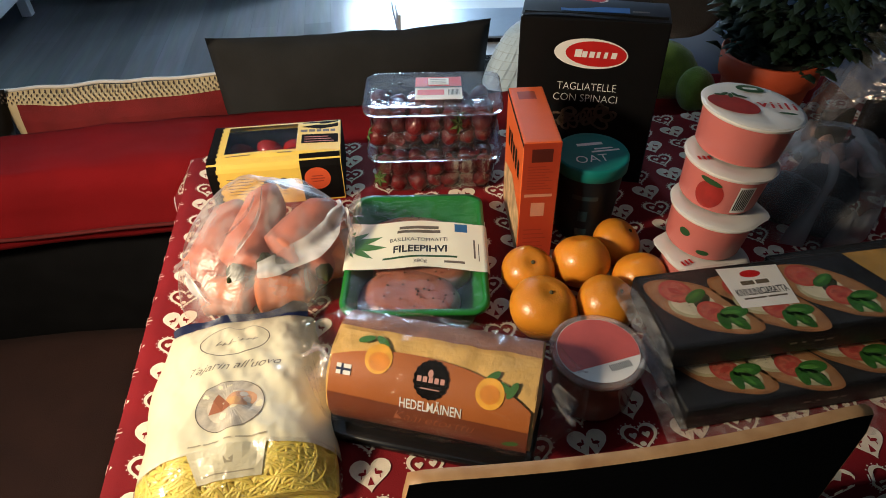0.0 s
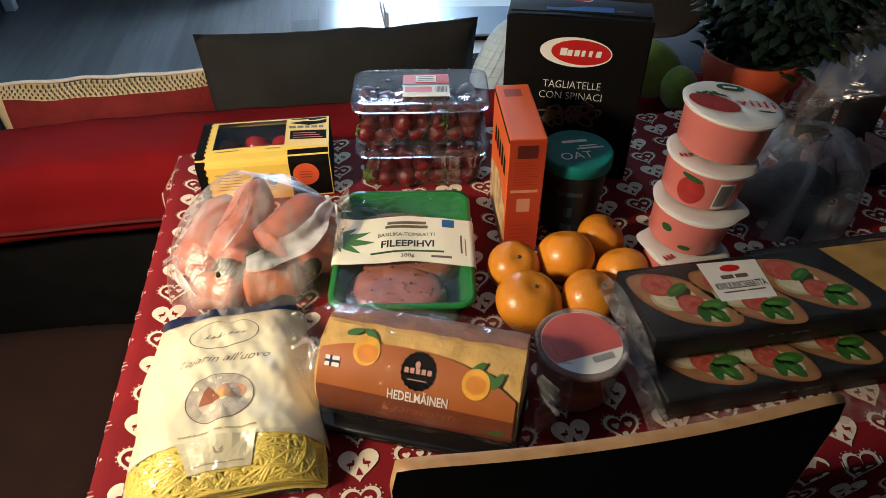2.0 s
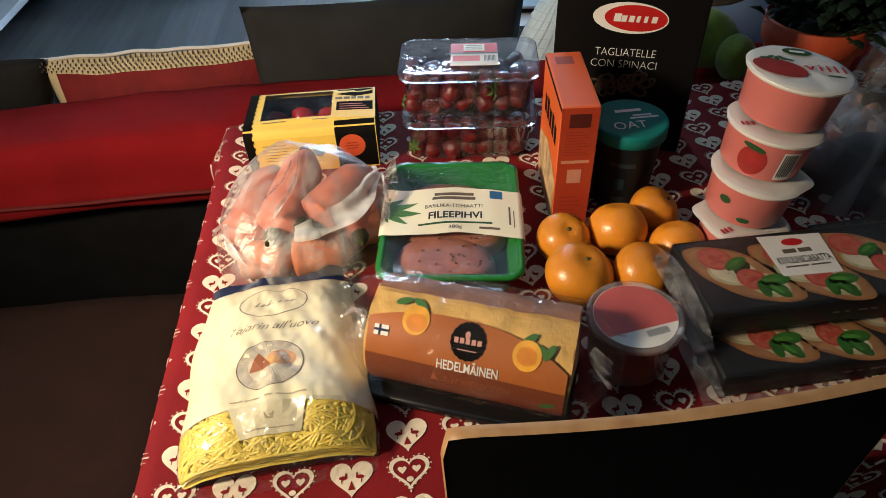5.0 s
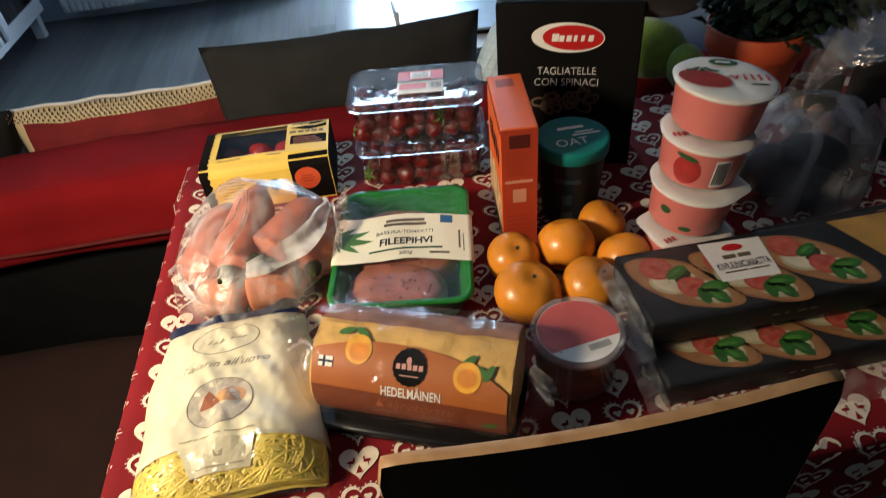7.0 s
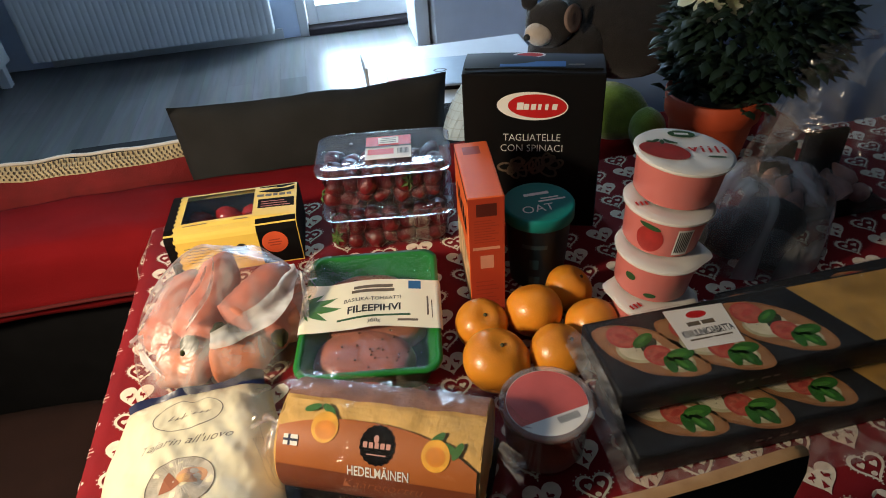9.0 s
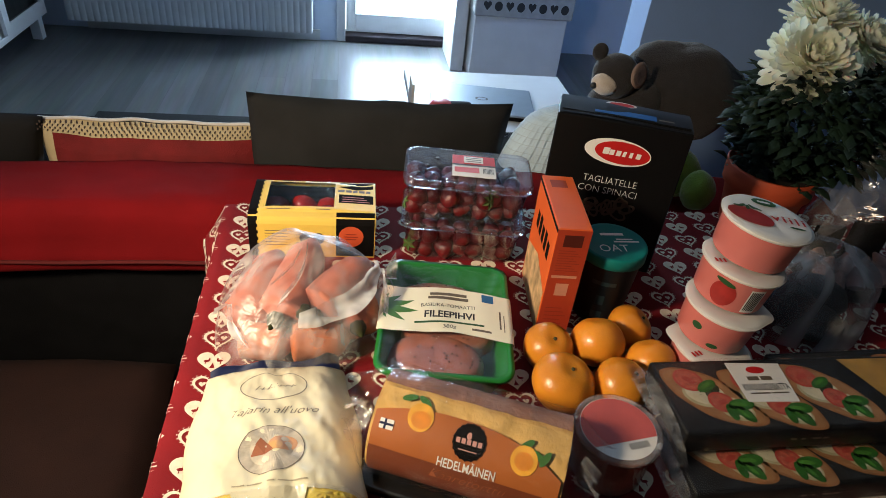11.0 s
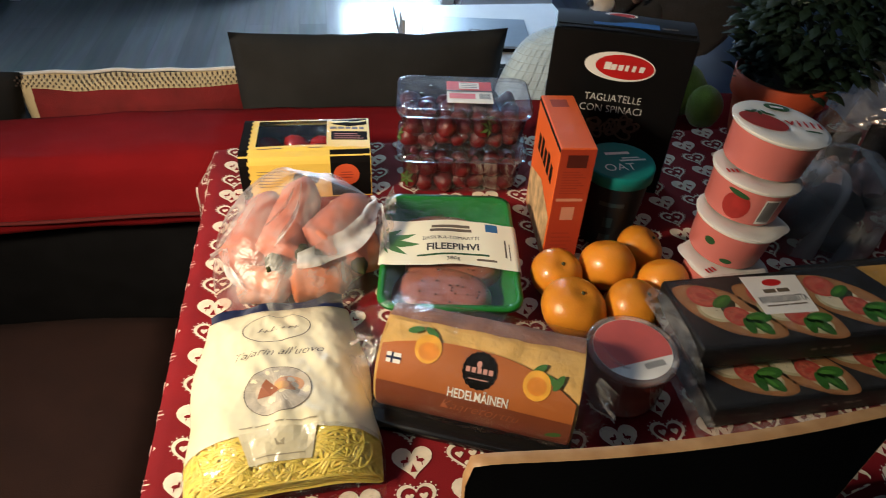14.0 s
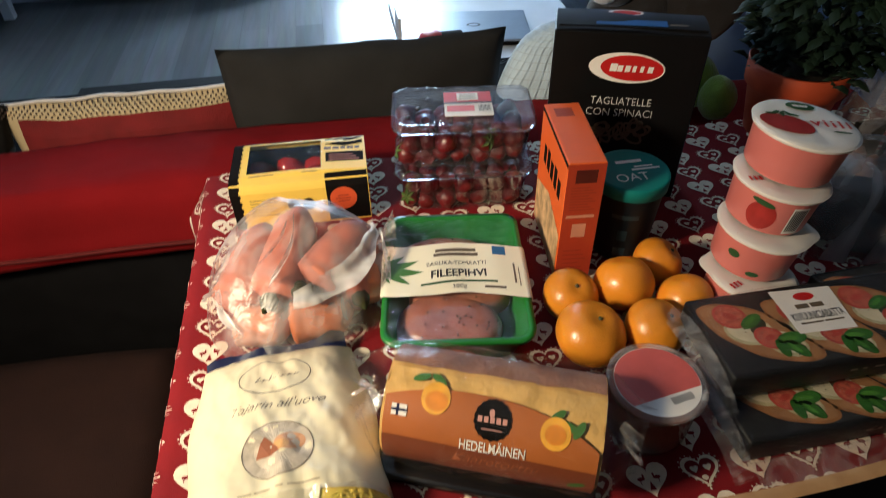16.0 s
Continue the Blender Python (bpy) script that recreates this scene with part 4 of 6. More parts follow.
tagged(part("herbs", hm, HERB, tray, "dark herb specks"), kind="stuff")
part("cling_film", sheet_bm(lambda u, v: ((2 * u - 1) * (TW / 2 - 0.004), (2 * v - 1) * (TL / 2 - 0.004), TH - 0.001 - 0.004 * (1 - (2 * u - 1) ** 2) * (1 - (2 * v - 1) ** 2) + 0.0015 * n3(u * 5, v * 5, 0, 1, 2)), 30, 30), BAGCLEAR, tray, "tight clear film")


def band(u, v, h=0.0):
    """u across the tray, v along it, in metres."""
    over = max(0.0, abs(u) - TW / 2)
    x = math.copysign(min(abs(u), TW / 2 + 0.002), u)
    z = TH + 0.0025 - over + 0.0025 * math.cos(u * 20) * 0.6 + 0.0022 * n3(u * 30, v * 16, 0, 1, 3)
    return (x, v + 0.003 * math.sin(u * 45 + 1), z + h)


part("paper_band", sheet_bm(lambda u, v: band(-0.082 + 0.166 * u, -0.033 + 0.078 * v - 0.008 * u), 40, 16), LABELC, tray, "cream paper label band")
gl = bmesh.new()
for k in range(6):
    a, ln = (-34, -8, 16, 40, 64, -60)[k], (0.040, 0.048, 0.044, 0.034, 0.026, 0.024)[k]
    c, q = math.cos(radians(a)), math.sin(radians(a))
    poly_bm([(-0.080 + c * ln * t - q * ln * w, 0.006 + q * ln * t + c * ln * w) for t, w in ((0.0, 0.0), (0.25, -0.10), (0.55, -0.12), (0.8, -0.06), (1.0, 0.0), (0.8, 0.06), (0.55, 0.12), (0.25, 0.10))], gl)
bars = bmesh.new()
for x0, x1, y0, y1 in ((-0.020, 0.024, 0.0265, 0.0315), (-0.022, 0.026, 0.0195, 0.0245), (0.062, 0.064, -0.020, 0.010), (0.067, 0.068, -0.024, 0.004), (0.030, 0.052, -0.030, -0.0265)):
    fine_rect(bars, x0, x1, y0, y1, 6, 1)
gb = bmesh.new()
fine_rect(gb, -0.036, 0.044, -0.0215, -0.0185)
wrap_print([("leaf_print", gl, LEAFG, 0.0006), ("brand_print", bars, INKG, 0.0006), ("green_rule", gb, DKGREEN, 0.0006), ("blue_badge", poly_bm(rect(0.042, 0.056, 0.022, 0.036)), BLUEP, 0.0006),
            ("lettering", text_bm("BASILIKA-TOMAATTI", 0.0058, 0.002, 0.0085, squeeze=0.82), INK, 0.0006), ("lettering", text_bm("FILEEPIHVI", 0.0105, 0.004, -0.007, squeeze=0.86, bold=0.0004), INK, 0.0006),
            ("lettering", text_bm("380g", 0.0055, 0.004, -0.0275), INK, 0.0006)], tray, band)

# ---- carrots in a thin bag ----
cb = thing("carrot_bag", pose(0.124, 0.325, T, 0, 0, 0), "bunch of carrots knotted in a thin clear plastic bag", "carrot bag")


def carrot(name, p0, p1, r0, r1, material, seed):
    p0, p1 = Vector(p0), Vector(p1)
    ax = (p1 - p0).normalized()
    sx = ax.cross(Vector((0, 0, 1))).normalized()
    sy = sx.cross(ax)

    def f(u, v):
        a = 6.28318 * u
        t = v
        r = 1.12 * (r0 + (r1 * 1.25 - r0) * t ** 1.3) * min(1.0, t / 0.07) ** 0.5 * min(1.0, max(0.0, (1 - t) / 0.22)) ** 0.6
        r *= 1 + 0.05 * n3(math.cos(a), math.sin(a), t * 8, 1, seed)
        p = p0 + (p1 - p0) * t + (sx * math.cos(a) + sy * math.sin(a)) * r
        return tuple(p)
    return part(name, sheet_bm(f, 18, 24, close_u=True), material, cb)


for p0, p1, r0, r1, m_, s in (((-0.022, -0.035, 0.040), (0.012, 0.072, 0.078), 0.027, 0.014, CARROTP, 1), ((-0.062, -0.026, 0.029), (-0.030, 0.078, 0.055), 0.027, 0.014, CARROTP, 2),
                              ((0.014, -0.028, 0.043), (0.076, 0.055, 0.058), 0.027, 0.014, CARROTP, 3), ((0.046, -0.036, 0.026), (0.080, 0.058, 0.038), 0.022, 0.012, CARROTP, 4),
                              ((0.072, -0.026, 0.020), (0.070, 0.055, 0.028), 0.018, 0.010, CARROT, 5), ((-0.012, -0.050, 0.022), (0.056, -0.044, 0.022), 0.021, 0.013, CARROT, 6),
                              ((-0.066, -0.042, 0.020), (-0.006, -0.052, 0.021), 0.019, 0.014, CARROT, 7), ((-0.052, 0.000, 0.026), (0.046, 0.046, 0.028), 0.022, 0.014, CARROTP, 8)):
    carrot("carrot", p0, p1, r0, r1, m_, s)
for x, y, z in ((-0.026, -0.044, 0.050), (0.004, -0.036, 0.054), (0.016, -0.038, 0.048), (0.064, -0.040, 0.034)):
    part("crown", lathe_bm([(0, -0.004), (0.008, -0.002), (0.007, 0.004), (0.004, 0.010), (0.0015, 0.017), (0, 0.018)], 7), CARROTG, cb).matrix_local = pose(x, y, z, 75, 0, 20 * (x > 0) - 10) @ Matrix.Scale(1.25, 4)


def bagskin(u, v, h=0.0):
    """A slack tent over the carrots: v from its foot to its peak."""
    a = 6.28318 * u
    pleat = 0.030 * math.sin(7 * a + 1.2) + 0.020 * math.sin(13 * a + 2 * v) + 0.005 * math.sin(29 * a + 5 * v) + 0.05 * n3(math.cos(a) * 1.5, math.sin(a) * 1.5, v * 1.5, 1.3, 4)
    r = (0.104 + 0.005 * math.cos(3 * a) + h) * max(0.0, 1 - v ** 2.3) ** 0.85 * (1 + pleat * (0.4 + 0.6 * v))
    x, y = r * math.cos(a) + 0.006 * v, r * 0.93 * math.sin(a) + 0.004 + 0.036 * v
    return (x, y, 0.002 + (0.100 + h) * v ** 0.80 * (1 + 0.10 * n3(x * 18, y * 18, 0, 1, 2)))


part("bag", sheet_bm(bagskin, 260, 44, close_u=True), BAGMILK, cb, "thin milky plastic bag")


def knot(u, v):
    a = 6.28318 * u
    r = 0.004 + 0.012 * v ** 1.5 * (1 + 0.5 * math.sin(3 * a + 1))
    return (0.086 + 0.024 * v, 0.015 + 0.02 * v + r * math.cos(a), 0.060 + 0.006 * v + r * 0.7 * math.sin(a))


part("knot", sheet_bm(knot, 18, 10, close_u=True), BAGMILK, cb)


# doubled, whitish folds of the bag, lying on its skin
WHITEFOLD = film("white_bag_fold", (0.95, 0.93, 0.95), 0.3, 0.5, 0.3, 30, 0.5, (1, 1, 0.5), 1)


def bag_fold(u0, v0, u1, v1, w0, w1):
    def f(s_, q):
        c, w = s_ * s_ * (3 - 2 * s_) * 0.3 + s_ * 0.7, (w0 + (w1 - w0) * s_) * (0.35 + 0.65 * math.sin(math.pi * min(1, 0.08 + s_)))
        p = bagskin(u0 + (u1 - u0) * c, v0 + (v1 - v0) * c + w * (q - 0.5), 0.0035 + 0.0025 * math.sin(6 * q + 4 * s_))
        return p
    part("fold", sheet_bm(f, 28, 10), WHITEFOLD, cb, "doubled whitish fold of the bag")


bag_fold(0.745, 0.50, 1.02, 0.62, 0.20, 0.16)
bag_fold(0.70, 0.62, 0.76, 0.96, 0.10, 0.05)
bag_fold(0.59, 0.46, 0.665, 0.26, 0.05, 0.13)
bag_fold(0.93, 0.30, 1.00, 0.58, 0.04, 0.07)
bag_fold(0.66, 0.70, 0.70, 0.93, 0.03, 0.05)
bag_fold(0.53, 0.18, 0.58, 0.44, 0.05, 0.03)

# ---- tomato box ----
tb = thing("tomato_box", pose(0.131, 0.519, T, 0, 0, -1.5), "yellow and black carton of small tomatoes with a film window", "tomato box")
W, D, HT = 0.166, 0.108, 0.064
# outline of the carton's section: front wall, crease, flat top, rounded far edge, rear wall
BACKR = 0.018
SECTION = [(-D / 2, 0.001), (-D / 2, HT - 0.010), (-D / 2 + 0.004, HT - 0.002), (-D / 2 + 0.016, HT)] + [(D / 2 - BACKR + BACKR * math.sin(radians(a)), HT - BACKR + BACKR * math.cos(radians(a))) for a in range(0, 91, 15)] + [(D / 2, 0.001)]
DIST = [0.0]
for p, q in zip(SECTION, SECTION[1:]):
    DIST.append(DIST[-1] + math.dist(p, q))


def on_carton(x, d, h=0.0):
    """d: the way over the carton from the foot of its front wall."""
    k = max(i for i in range(len(DIST) - 1) if DIST[i] <= max(0.0, d) or i == 0)
    t = (d - DIST[k]) / (DIST[k + 1] - DIST[k])
    (y0, z0), (y1, z1) = SECTION[k], SECTION[k + 1]
    ln = DIST[k + 1] - DIST[k]
    ny, nz = -(z1 - z0) / ln, (y1 - y0) / ln
    bulge = 0.0025 * math.sin(math.pi * (x / W + 0.5)) * (1 if DIST[3] < d < DIST[4] else 0)
    return (x, y0 + (y1 - y0) * t + ny * h, z0 + (z1 - z0) * t + nz * (h + bulge))


FRONT, CREASE, TOPEND, OVER = 0.0, DIST[3], DIST[5], DIST[-1]
WX0, WX1, WD0, WD1 = -W / 2 + 0.020, W / 2 - 0.056, CREASE + 0.008, TOPEND - 0.004


def card(x0, x1, d0, d1, nx=6, nd=14, bm=None):
    return sheet_bm(lambda u, v: on_carton(x0 + (x1 - x0) * u, d0 + (d1 - d0) * v), nx, nd, bm)


sh = card(-W / 2, W / 2, FRONT, WD0, 10, 16)
card(-W / 2, WX0, WD0, WD1, 3, 10, sh)
card(WX1, W / 2, WD0, WD1, 3, 10, sh)
card(-W / 2, W / 2, WD1, OVER, 10, 18, sh)
part("carton", sh, YELLOWB, tb, "yellow card walls", smooth=False)
part("base", box_bm(-W / 2 + 0.001, W / 2 - 0.001, -D / 2 + 0.001, D / 2 - 0.001, 0.001, 0.003), YELLOWB, tb, smooth=False)
for sx in (-1, 1):
    e = bmesh.new()
    vs = [e.verts.new((sx * (W / 2 + 0.0004), y, z)) for y, z in SECTION]
    e.faces.new(vs)
    part("end_panel", e, BLACKC, tb, "black end panel", smooth=False)
part("window", sheet_bm(lambda u, v: on_carton(WX0 - 0.002 + (WX1 - WX0 + 0.004) * u, WD0 - 0.002 + (WD1 - WD0 + 0.004) * v, 0.0006 + 0.0022 * n3(u * 3, v * 4, 0, 1.5, 3) * math.sin(math.pi * u) * math.sin(math.pi * v)), 30, 24), ROLLWRAP, tb, "clear film window")
for i in range(4):
    for j in range(3):
        part("tomato", lathe_bm([(0, -0.017), (0.008, -0.0160), (0.014, -0.0115), (0.0185, -0.004), (0.0185, 0.005), (0.014, 0.0120), (0.007, 0.0155), (0, 0.0165)], 24), TOMATO, tb, "shiny red tomato").matrix_local = pose(-0.054 + i * 0.036, -0.034 + j * 0.034, 0.026 + 0.003 * ((i + j) % 2), 20 * i, 15 * j, 0)
# black boards added behind the window to paint the interior's shade
tr = bmesh.new()
for a in ((-W / 2 + 0.004, W / 2 - 0.004, D / 2 - 0.022, D / 2 - 0.020, 0.004, HT - 0.004), (-W / 2 + 0.004, W / 2 - 0.004, -D / 2 + 0.003, -D / 2 + 0.005, 0.004, HT - 0.014), (-W / 2 + 0.004, -W / 2 + 0.006, -D / 2 + 0.006, D / 2 - 0.023, 0.004, HT - 0.004), (W / 2 - 0.006, W / 2 - 0.004, -D / 2 + 0.006, D / 2 - 0.023, 0.004, HT - 0.004), (-W / 2 + 0.007, W / 2 - 0.007, -D / 2 + 0.006, D / 2 - 0.024, 0.0045, 0.006)):
    box_bm(*a, bm=tr)
part("inner_shade_boards", tr, BLACKC, tb, "black boards added for the shade inside the carton", smooth=False)
onc = lambda u, v, h: on_carton(u, v, h)


def over_card(name, quads, material, lift, label=""):
    """Print that follows the carton round its creases."""
    b = bmesh.new()
    for x0, x1, d0, d1 in quads:
        fine_rect(b, x0, x1, d0, d1, 2, max(2, int((d1 - d0) / 0.004)))
    return printed(name, b, material, tb, onc, label, lift)


# scalloped black band down one side
sc = bmesh.new()
for k in range(34):
    d0 = k * (TOPEND + 0.02) / 34
    fine_rect(sc, -W / 2, -W / 2 + 0.0105 + 0.0016 * (k % 2), d0, d0 + (TOPEND + 0.02) / 34, 1, 1)
printed("side_band", sc, BLACKC, tb, onc, "scalloped black band", 0.0004)
over_card("rear_band", [(-W / 2 + 0.012, W / 2, TOPEND + 0.001, OVER - 0.002)], BLACKC, 0.0004, "black rear edge")
over_card("top_block", [(WX1 + 0.006, W / 2 - 0.003, WD0 + 0.012, WD0 + 0.034)], BLACKC, 0.0004)
printed("top_chevron", poly_bm([(WX1 + 0.006, TOPEND - 0.002), (W / 2 - 0.003, TOPEND - 0.002), (W / 2 - 0.003, TOPEND - 0.018), (W / 2 - 0.026, TOPEND - 0.024), (WX1 + 0.006, TOPEND - 0.018)]), BLACKC, tb, onc, "", 0.0008)
printed("front_block", poly_bm([(WX1 + 0.004, 0.002), (W / 2 - 0.001, 0.002), (W / 2 - 0.001, DIST[1] - 0.001), (WX1 + 0.004, DIST[1] - 0.001)]), BLACKC, tb, onc, "black front field", 0.0004)
over_card("front_block", [(WX1 + 0.004, W / 2 - 0.001, DIST[1] - 0.001, CREASE - 0.001)], BLACKC, 0.0005)
printed("round_badge", poly_bm(oval(W / 2 - 0.032, 0.034, 0.0165, 0.0165)), mat("orange_red_badge", (0.62, 0.09, 0.03), 0.5), tb, onc, "orange-red round badge", 0.0012)
pr = bmesh.new()
for k in range(3):
    fine_rect(pr, W / 2 - 0.041 + 0.002 * (k != 1), W / 2 - 0.023 - 0.002 * (k != 1), 0.029 + k * 0.004, 0.0306 + k * 0.004, 2, 1)
printed("badge_lines", pr, mat("dark_red_lines", (0.30, 0.03, 0.015), 0.5), tb, onc, "", 0.0016)
pr = bmesh.new()
for k in range(6):
    fine_rect(pr, -0.062, -0.030 - 0.003 * (k % 2), 0.018 + k * 0.0045, 0.0190 + k * 0.0045, 3, 1)
    fine_rect(pr, -0.022, 0.014 - 0.004 * (k % 3), 0.014 + k * 0.0042, 0.0149 + k * 0.0042, 3, 1)
for x0, x1 in ((-0.060, -0.030), (0.004, 0.022)):
    fine_rect(pr, x0, x1, CREASE + 0.0005, CREASE + 0.0022, 3, 1)
printed("small_print", pr, INKG, tb, onc, "", 0.0006)
pr = bmesh.new()
for k in range(3):
    fine_rect(pr, WX1 + 0.010, W / 2 - 0.008 - 0.004 * k, WD0 + 0.015 + k * 0.0055, WD0 + 0.0168 + k * 0.0055, 3, 1)
printed("small_print", pr, mat("pale_red_print", (0.42, 0.12, 0.07), 0.5), tb, onc, "", 0.0010)
pr = bmesh.new()
for x0, x1 in ((0.031, 0.040), (0.042, 0.050), (0.052, 0.058), (0.060, 0.068), (0.070, 0.076)):
    fine_rect(pr, x0, x1, WD0 + 0.040, WD0 + 0.046, 1, 1)
printed("small_print", pr, INKG, tb, onc, "", 0.0006)
pr = bmesh.new()
for x0 in (-0.010, 0.008):
    poly_bm(oval(x0, 0.030, 0.0075, 0.009, 14), pr)
printed("dark_emblem", pr, INK, tb, onc, "dark emblem", 0.0009)

# ---- two stacked punnets of strawberries ----
def strawberry_bm(seed):
    bm = lathe_bm([(0, -0.019), (0.006, -0.016), (0.012, -0.006), (0.0145, 0.004), (0.012, 0.011), (0.005, 0.014), (0, 0.0135)], 14)
    for v in bm.verts:
        v.co *= 1 + 0.10 * n3(v.co.x * 60, v.co.y * 60, v.co.z * 60, 1, seed)
    return bm


def calyx_bm():
    bm = bmesh.new()
    for k in range(6):
        a = math.pi * k / 3
        c, s = math.cos(a), math.sin(a)
        vs = [bm.verts.new(p) for p in ((0, 0, 0.0145), (0.006 * c - 0.003 * s, 0.006 * s + 0.003 * c, 0.016), (0.013 * c, 0.013 * s, 0.012), (0.006 * c + 0.003 * s, 0.006 * s - 0.003 * c, 0.016))]
        bm.faces.new(vs)
    return bm


rnd = random.Random(12)
for level in (0, 1):
    pu = thing("strawberry_punnet", pose(0.336, 0.499, T + 0.064 * level, 0, 0, -7.5), "clear plastic punnet full of red strawberries" + (" with a labelled lid" if level else " under another punnet"), "strawberry punnet", "stacked punnets")
    w, d, h = 0.168, 0.100, 0.061
    part("tub", rim_bm([(w - 0.022, d - 0.020, 0.016, 0.002), (w - 0.018, d - 0.016, 0.016, 0.010), (w - 0.006, d - 0.005, 0.016, h - 0.008), (w + 0.002, d + 0.002, 0.018, h - 0.008), (w + 0.002, d + 0.002, 0.018, h - 0.004)], cap=False), PUNNET, pu, "clear ribbed tub")
    part("lid", rim_bm([(w + 0.004, d + 0.004, 0.018, h - 0.006), (w + 0.004, d + 0.004, 0.018, h), (w - 0.006, d - 0.006, 0.016, h + 0.002), (w - 0.014, d - 0.014, 0.014, h + 0.0005)]), PUNNET, pu, "clear snap-on lid")
    meshes = [strawberry_bm(k) for k in range(3)]
    first = None
    for i in range(7):
        for j in range(4):
            for k in range(2):
                x, y, z = -0.066 + i * 0.0215 + rnd.uniform(-0.005, 0.005), -0.032 + j * 0.0215 + rnd.uniform(-0.004, 0.004), 0.015 + k * (0.021 - 0.004 * level) + rnd.uniform(-0.003, 0.004)
                turn = pose(x, y, z, rnd.uniform(40, 140) * rnd.choice((-1, 1)), rnd.uniform(-40, 40), rnd.uniform(0, 360))
                if first is None:
                    first = part("strawberry", meshes[0], STRAW, pu)
                    leaf = part("calyx", calyx_bm(), STRAWG, first, smooth=False)
                    first.matrix_local = turn @ Matrix.Scale(0.9, 4)
                else:
                    b = new("strawberry", first.data)
                    b.parent, b.matrix_local = pu, turn @ Matrix.Scale(rnd.uniform(0.74, 1.0), 4)
                    if rnd.random() < 0.2:
                        c = new("calyx", leaf.data)
                        c.parent = b
    if level:
        lb = part("label", box_bm(-0.022, 0.036, -0.028, 0.030, h + 0.0022, h + 0.0030), WHITEP, pu, "red and white price label", smooth=False)
        printed("red_field", poly_bm(rect(-0.022, 0.036, 0.002, 0.030)), REDP, lb, lambda u, v, q: (u, v, h + 0.0031 + q))
        printed("white_field", poly_bm(rect(-0.006, 0.020, 0.008, 0.026)), WHITEP, lb, lambda u, v, q: (u, v, h + 0.0036 + q))
        printed("pink_field", poly_bm(rect(-0.019, 0.014, -0.018, -0.004)), mat("pink_label", (0.62, 0.12, 0.15), 0.5), lb, lambda u, v, q: (u, v, h + 0.0031 + q))
        bars = bmesh.new()
        poly_bm(rect(-0.022, 0.036, -0.001, 0.003), bars)
        for k in range(9):
            poly_bm(rect(0.019 + k * 0.0016, 0.0198 + k * 0.0016, -0.020, -0.006), bars)
        for k in range(3):
            poly_bm(rect(-0.003, 0.017, 0.011 + k * 0.005, 0.0125 + k * 0.005), bars)
        printed("small_print", bars, INK, lb, lambda u, v, q: (u, v, h + 0.0041 + q))
        for k in range(3):
            part("vent_hole", lathe_bm([(0, 0), (0.003, 0), (0.003, 0.0004), (0, 0.0004)], 10), INK, pu).matrix_local = pose(-0.066 + 0.012 * k, -0.025 + 0.022 * k, h + 0.0012)

# ---- orange rice carton ----
rb_ = thing("rice_box", pose(0.405, 0.309, T, 0, 0, -5), "bright orange rice carton standing upright", "rice box")
W, D, H_ = 0.0395, 0.122, 0.156
cart = part("carton", box_bm(0, W, 0, D, 0, H_, 0.0012, 1), BENO, rb_, "orange printed carton", smooth=False)
# near side coloured darker to paint the shade that lies on it
printed("end_shade", poly_bm(rect(0.0005, W - 0.0005, 0.001, H_ - 0.001)), BEND, cart, lambda u, v, h: (u, -h, v), "narrow side with its shade painted as deep red-orange", 0.0004)
pr = bmesh.new()
poly_bm(rect(0.009, 0.031, H_ - 0.024, H_ - 0.008), pr)
printed("dark_badge", pr, mat("dark_brown_print", (0.085, 0.010, 0.007), 0.5), cart, lambda u, v, h: (u, -h, v), "", 0.0008)
SALMON = mat("salmon_print", (0.60, 0.26, 0.17), 0.5)
for a in ((0.004, 0.034, 0.088, 0.0918), (0.012, 0.027, 0.062, 0.080)):
    printed("pale_panel", poly_bm(rect(*a)), SALMON, cart, lambda u, v, h: (u, -h, v), "", 0.0008)
pr = bmesh.new()
for k in range(9):
    poly_bm(rect(0.006, 0.033 - 0.004 * (k % 3), 0.098 + k * 0.0035, 0.0992 + k * 0.0035), pr)
for k in range(6):
    poly_bm(rect(0.006, 0.032 - 0.003 * (k % 3), 0.012 + k * 0.006, 0.0135 + k * 0.006), pr)
printed("small_print", pr, mat("faded_red_print", (0.30, 0.03, 0.015), 0.5), cart, lambda u, v, h: (u, -h, v), "", 0.0006)
pr = bmesh.new()
poly_bm(rect(0.008, 0.028, D - 0.030, D - 0.012), pr)
printed("top_badge", pr, mat("brown_print", (0.30, 0.04, 0.015), 0.5), cart, lambda u, v, h: (u, v, H_ + h))
pr = bmesh.new()
for k in range(5):
    poly_bm(rect(0.018 + 0.017 * k, 0.030 + 0.017 * k, 0.098, 0.120 + 0.004 * (k % 2)), pr)
poly_bm(rect(0.0, D, H_ - 0.006, H_ - 0.001), pr)
printed("side_lettering", pr, BLACKC, cart, lambda u, v, h: (-h, u, v))
printed("side_picture", poly_bm([(0.004, 0.004), (D - 0.004, 0.004), (D - 0.004, 0.06), (0.06, 0.078), (0.004, 0.062)]), mat("rice_bowl_print", (0.58, 0.38, 0.20), 0.5, vary=0.5, scale=60), cart, lambda u, v, h: (-h, u, v), "bowl of rice picture")

# ---- black pasta carton ----
pb = thing("pasta_box", pose(0.520, 0.458, T, 0, 0, -19), "tall black carton of spinach tagliatelle", "pasta box")
W, D, H_ = 0.170, 0.062, 0.217
car = part("carton", box_bm(-W / 2, W / 2, 0, D, 0.0, H_, 0.0015, 1), PASTAB, pb, "matt black carton", smooth=False)


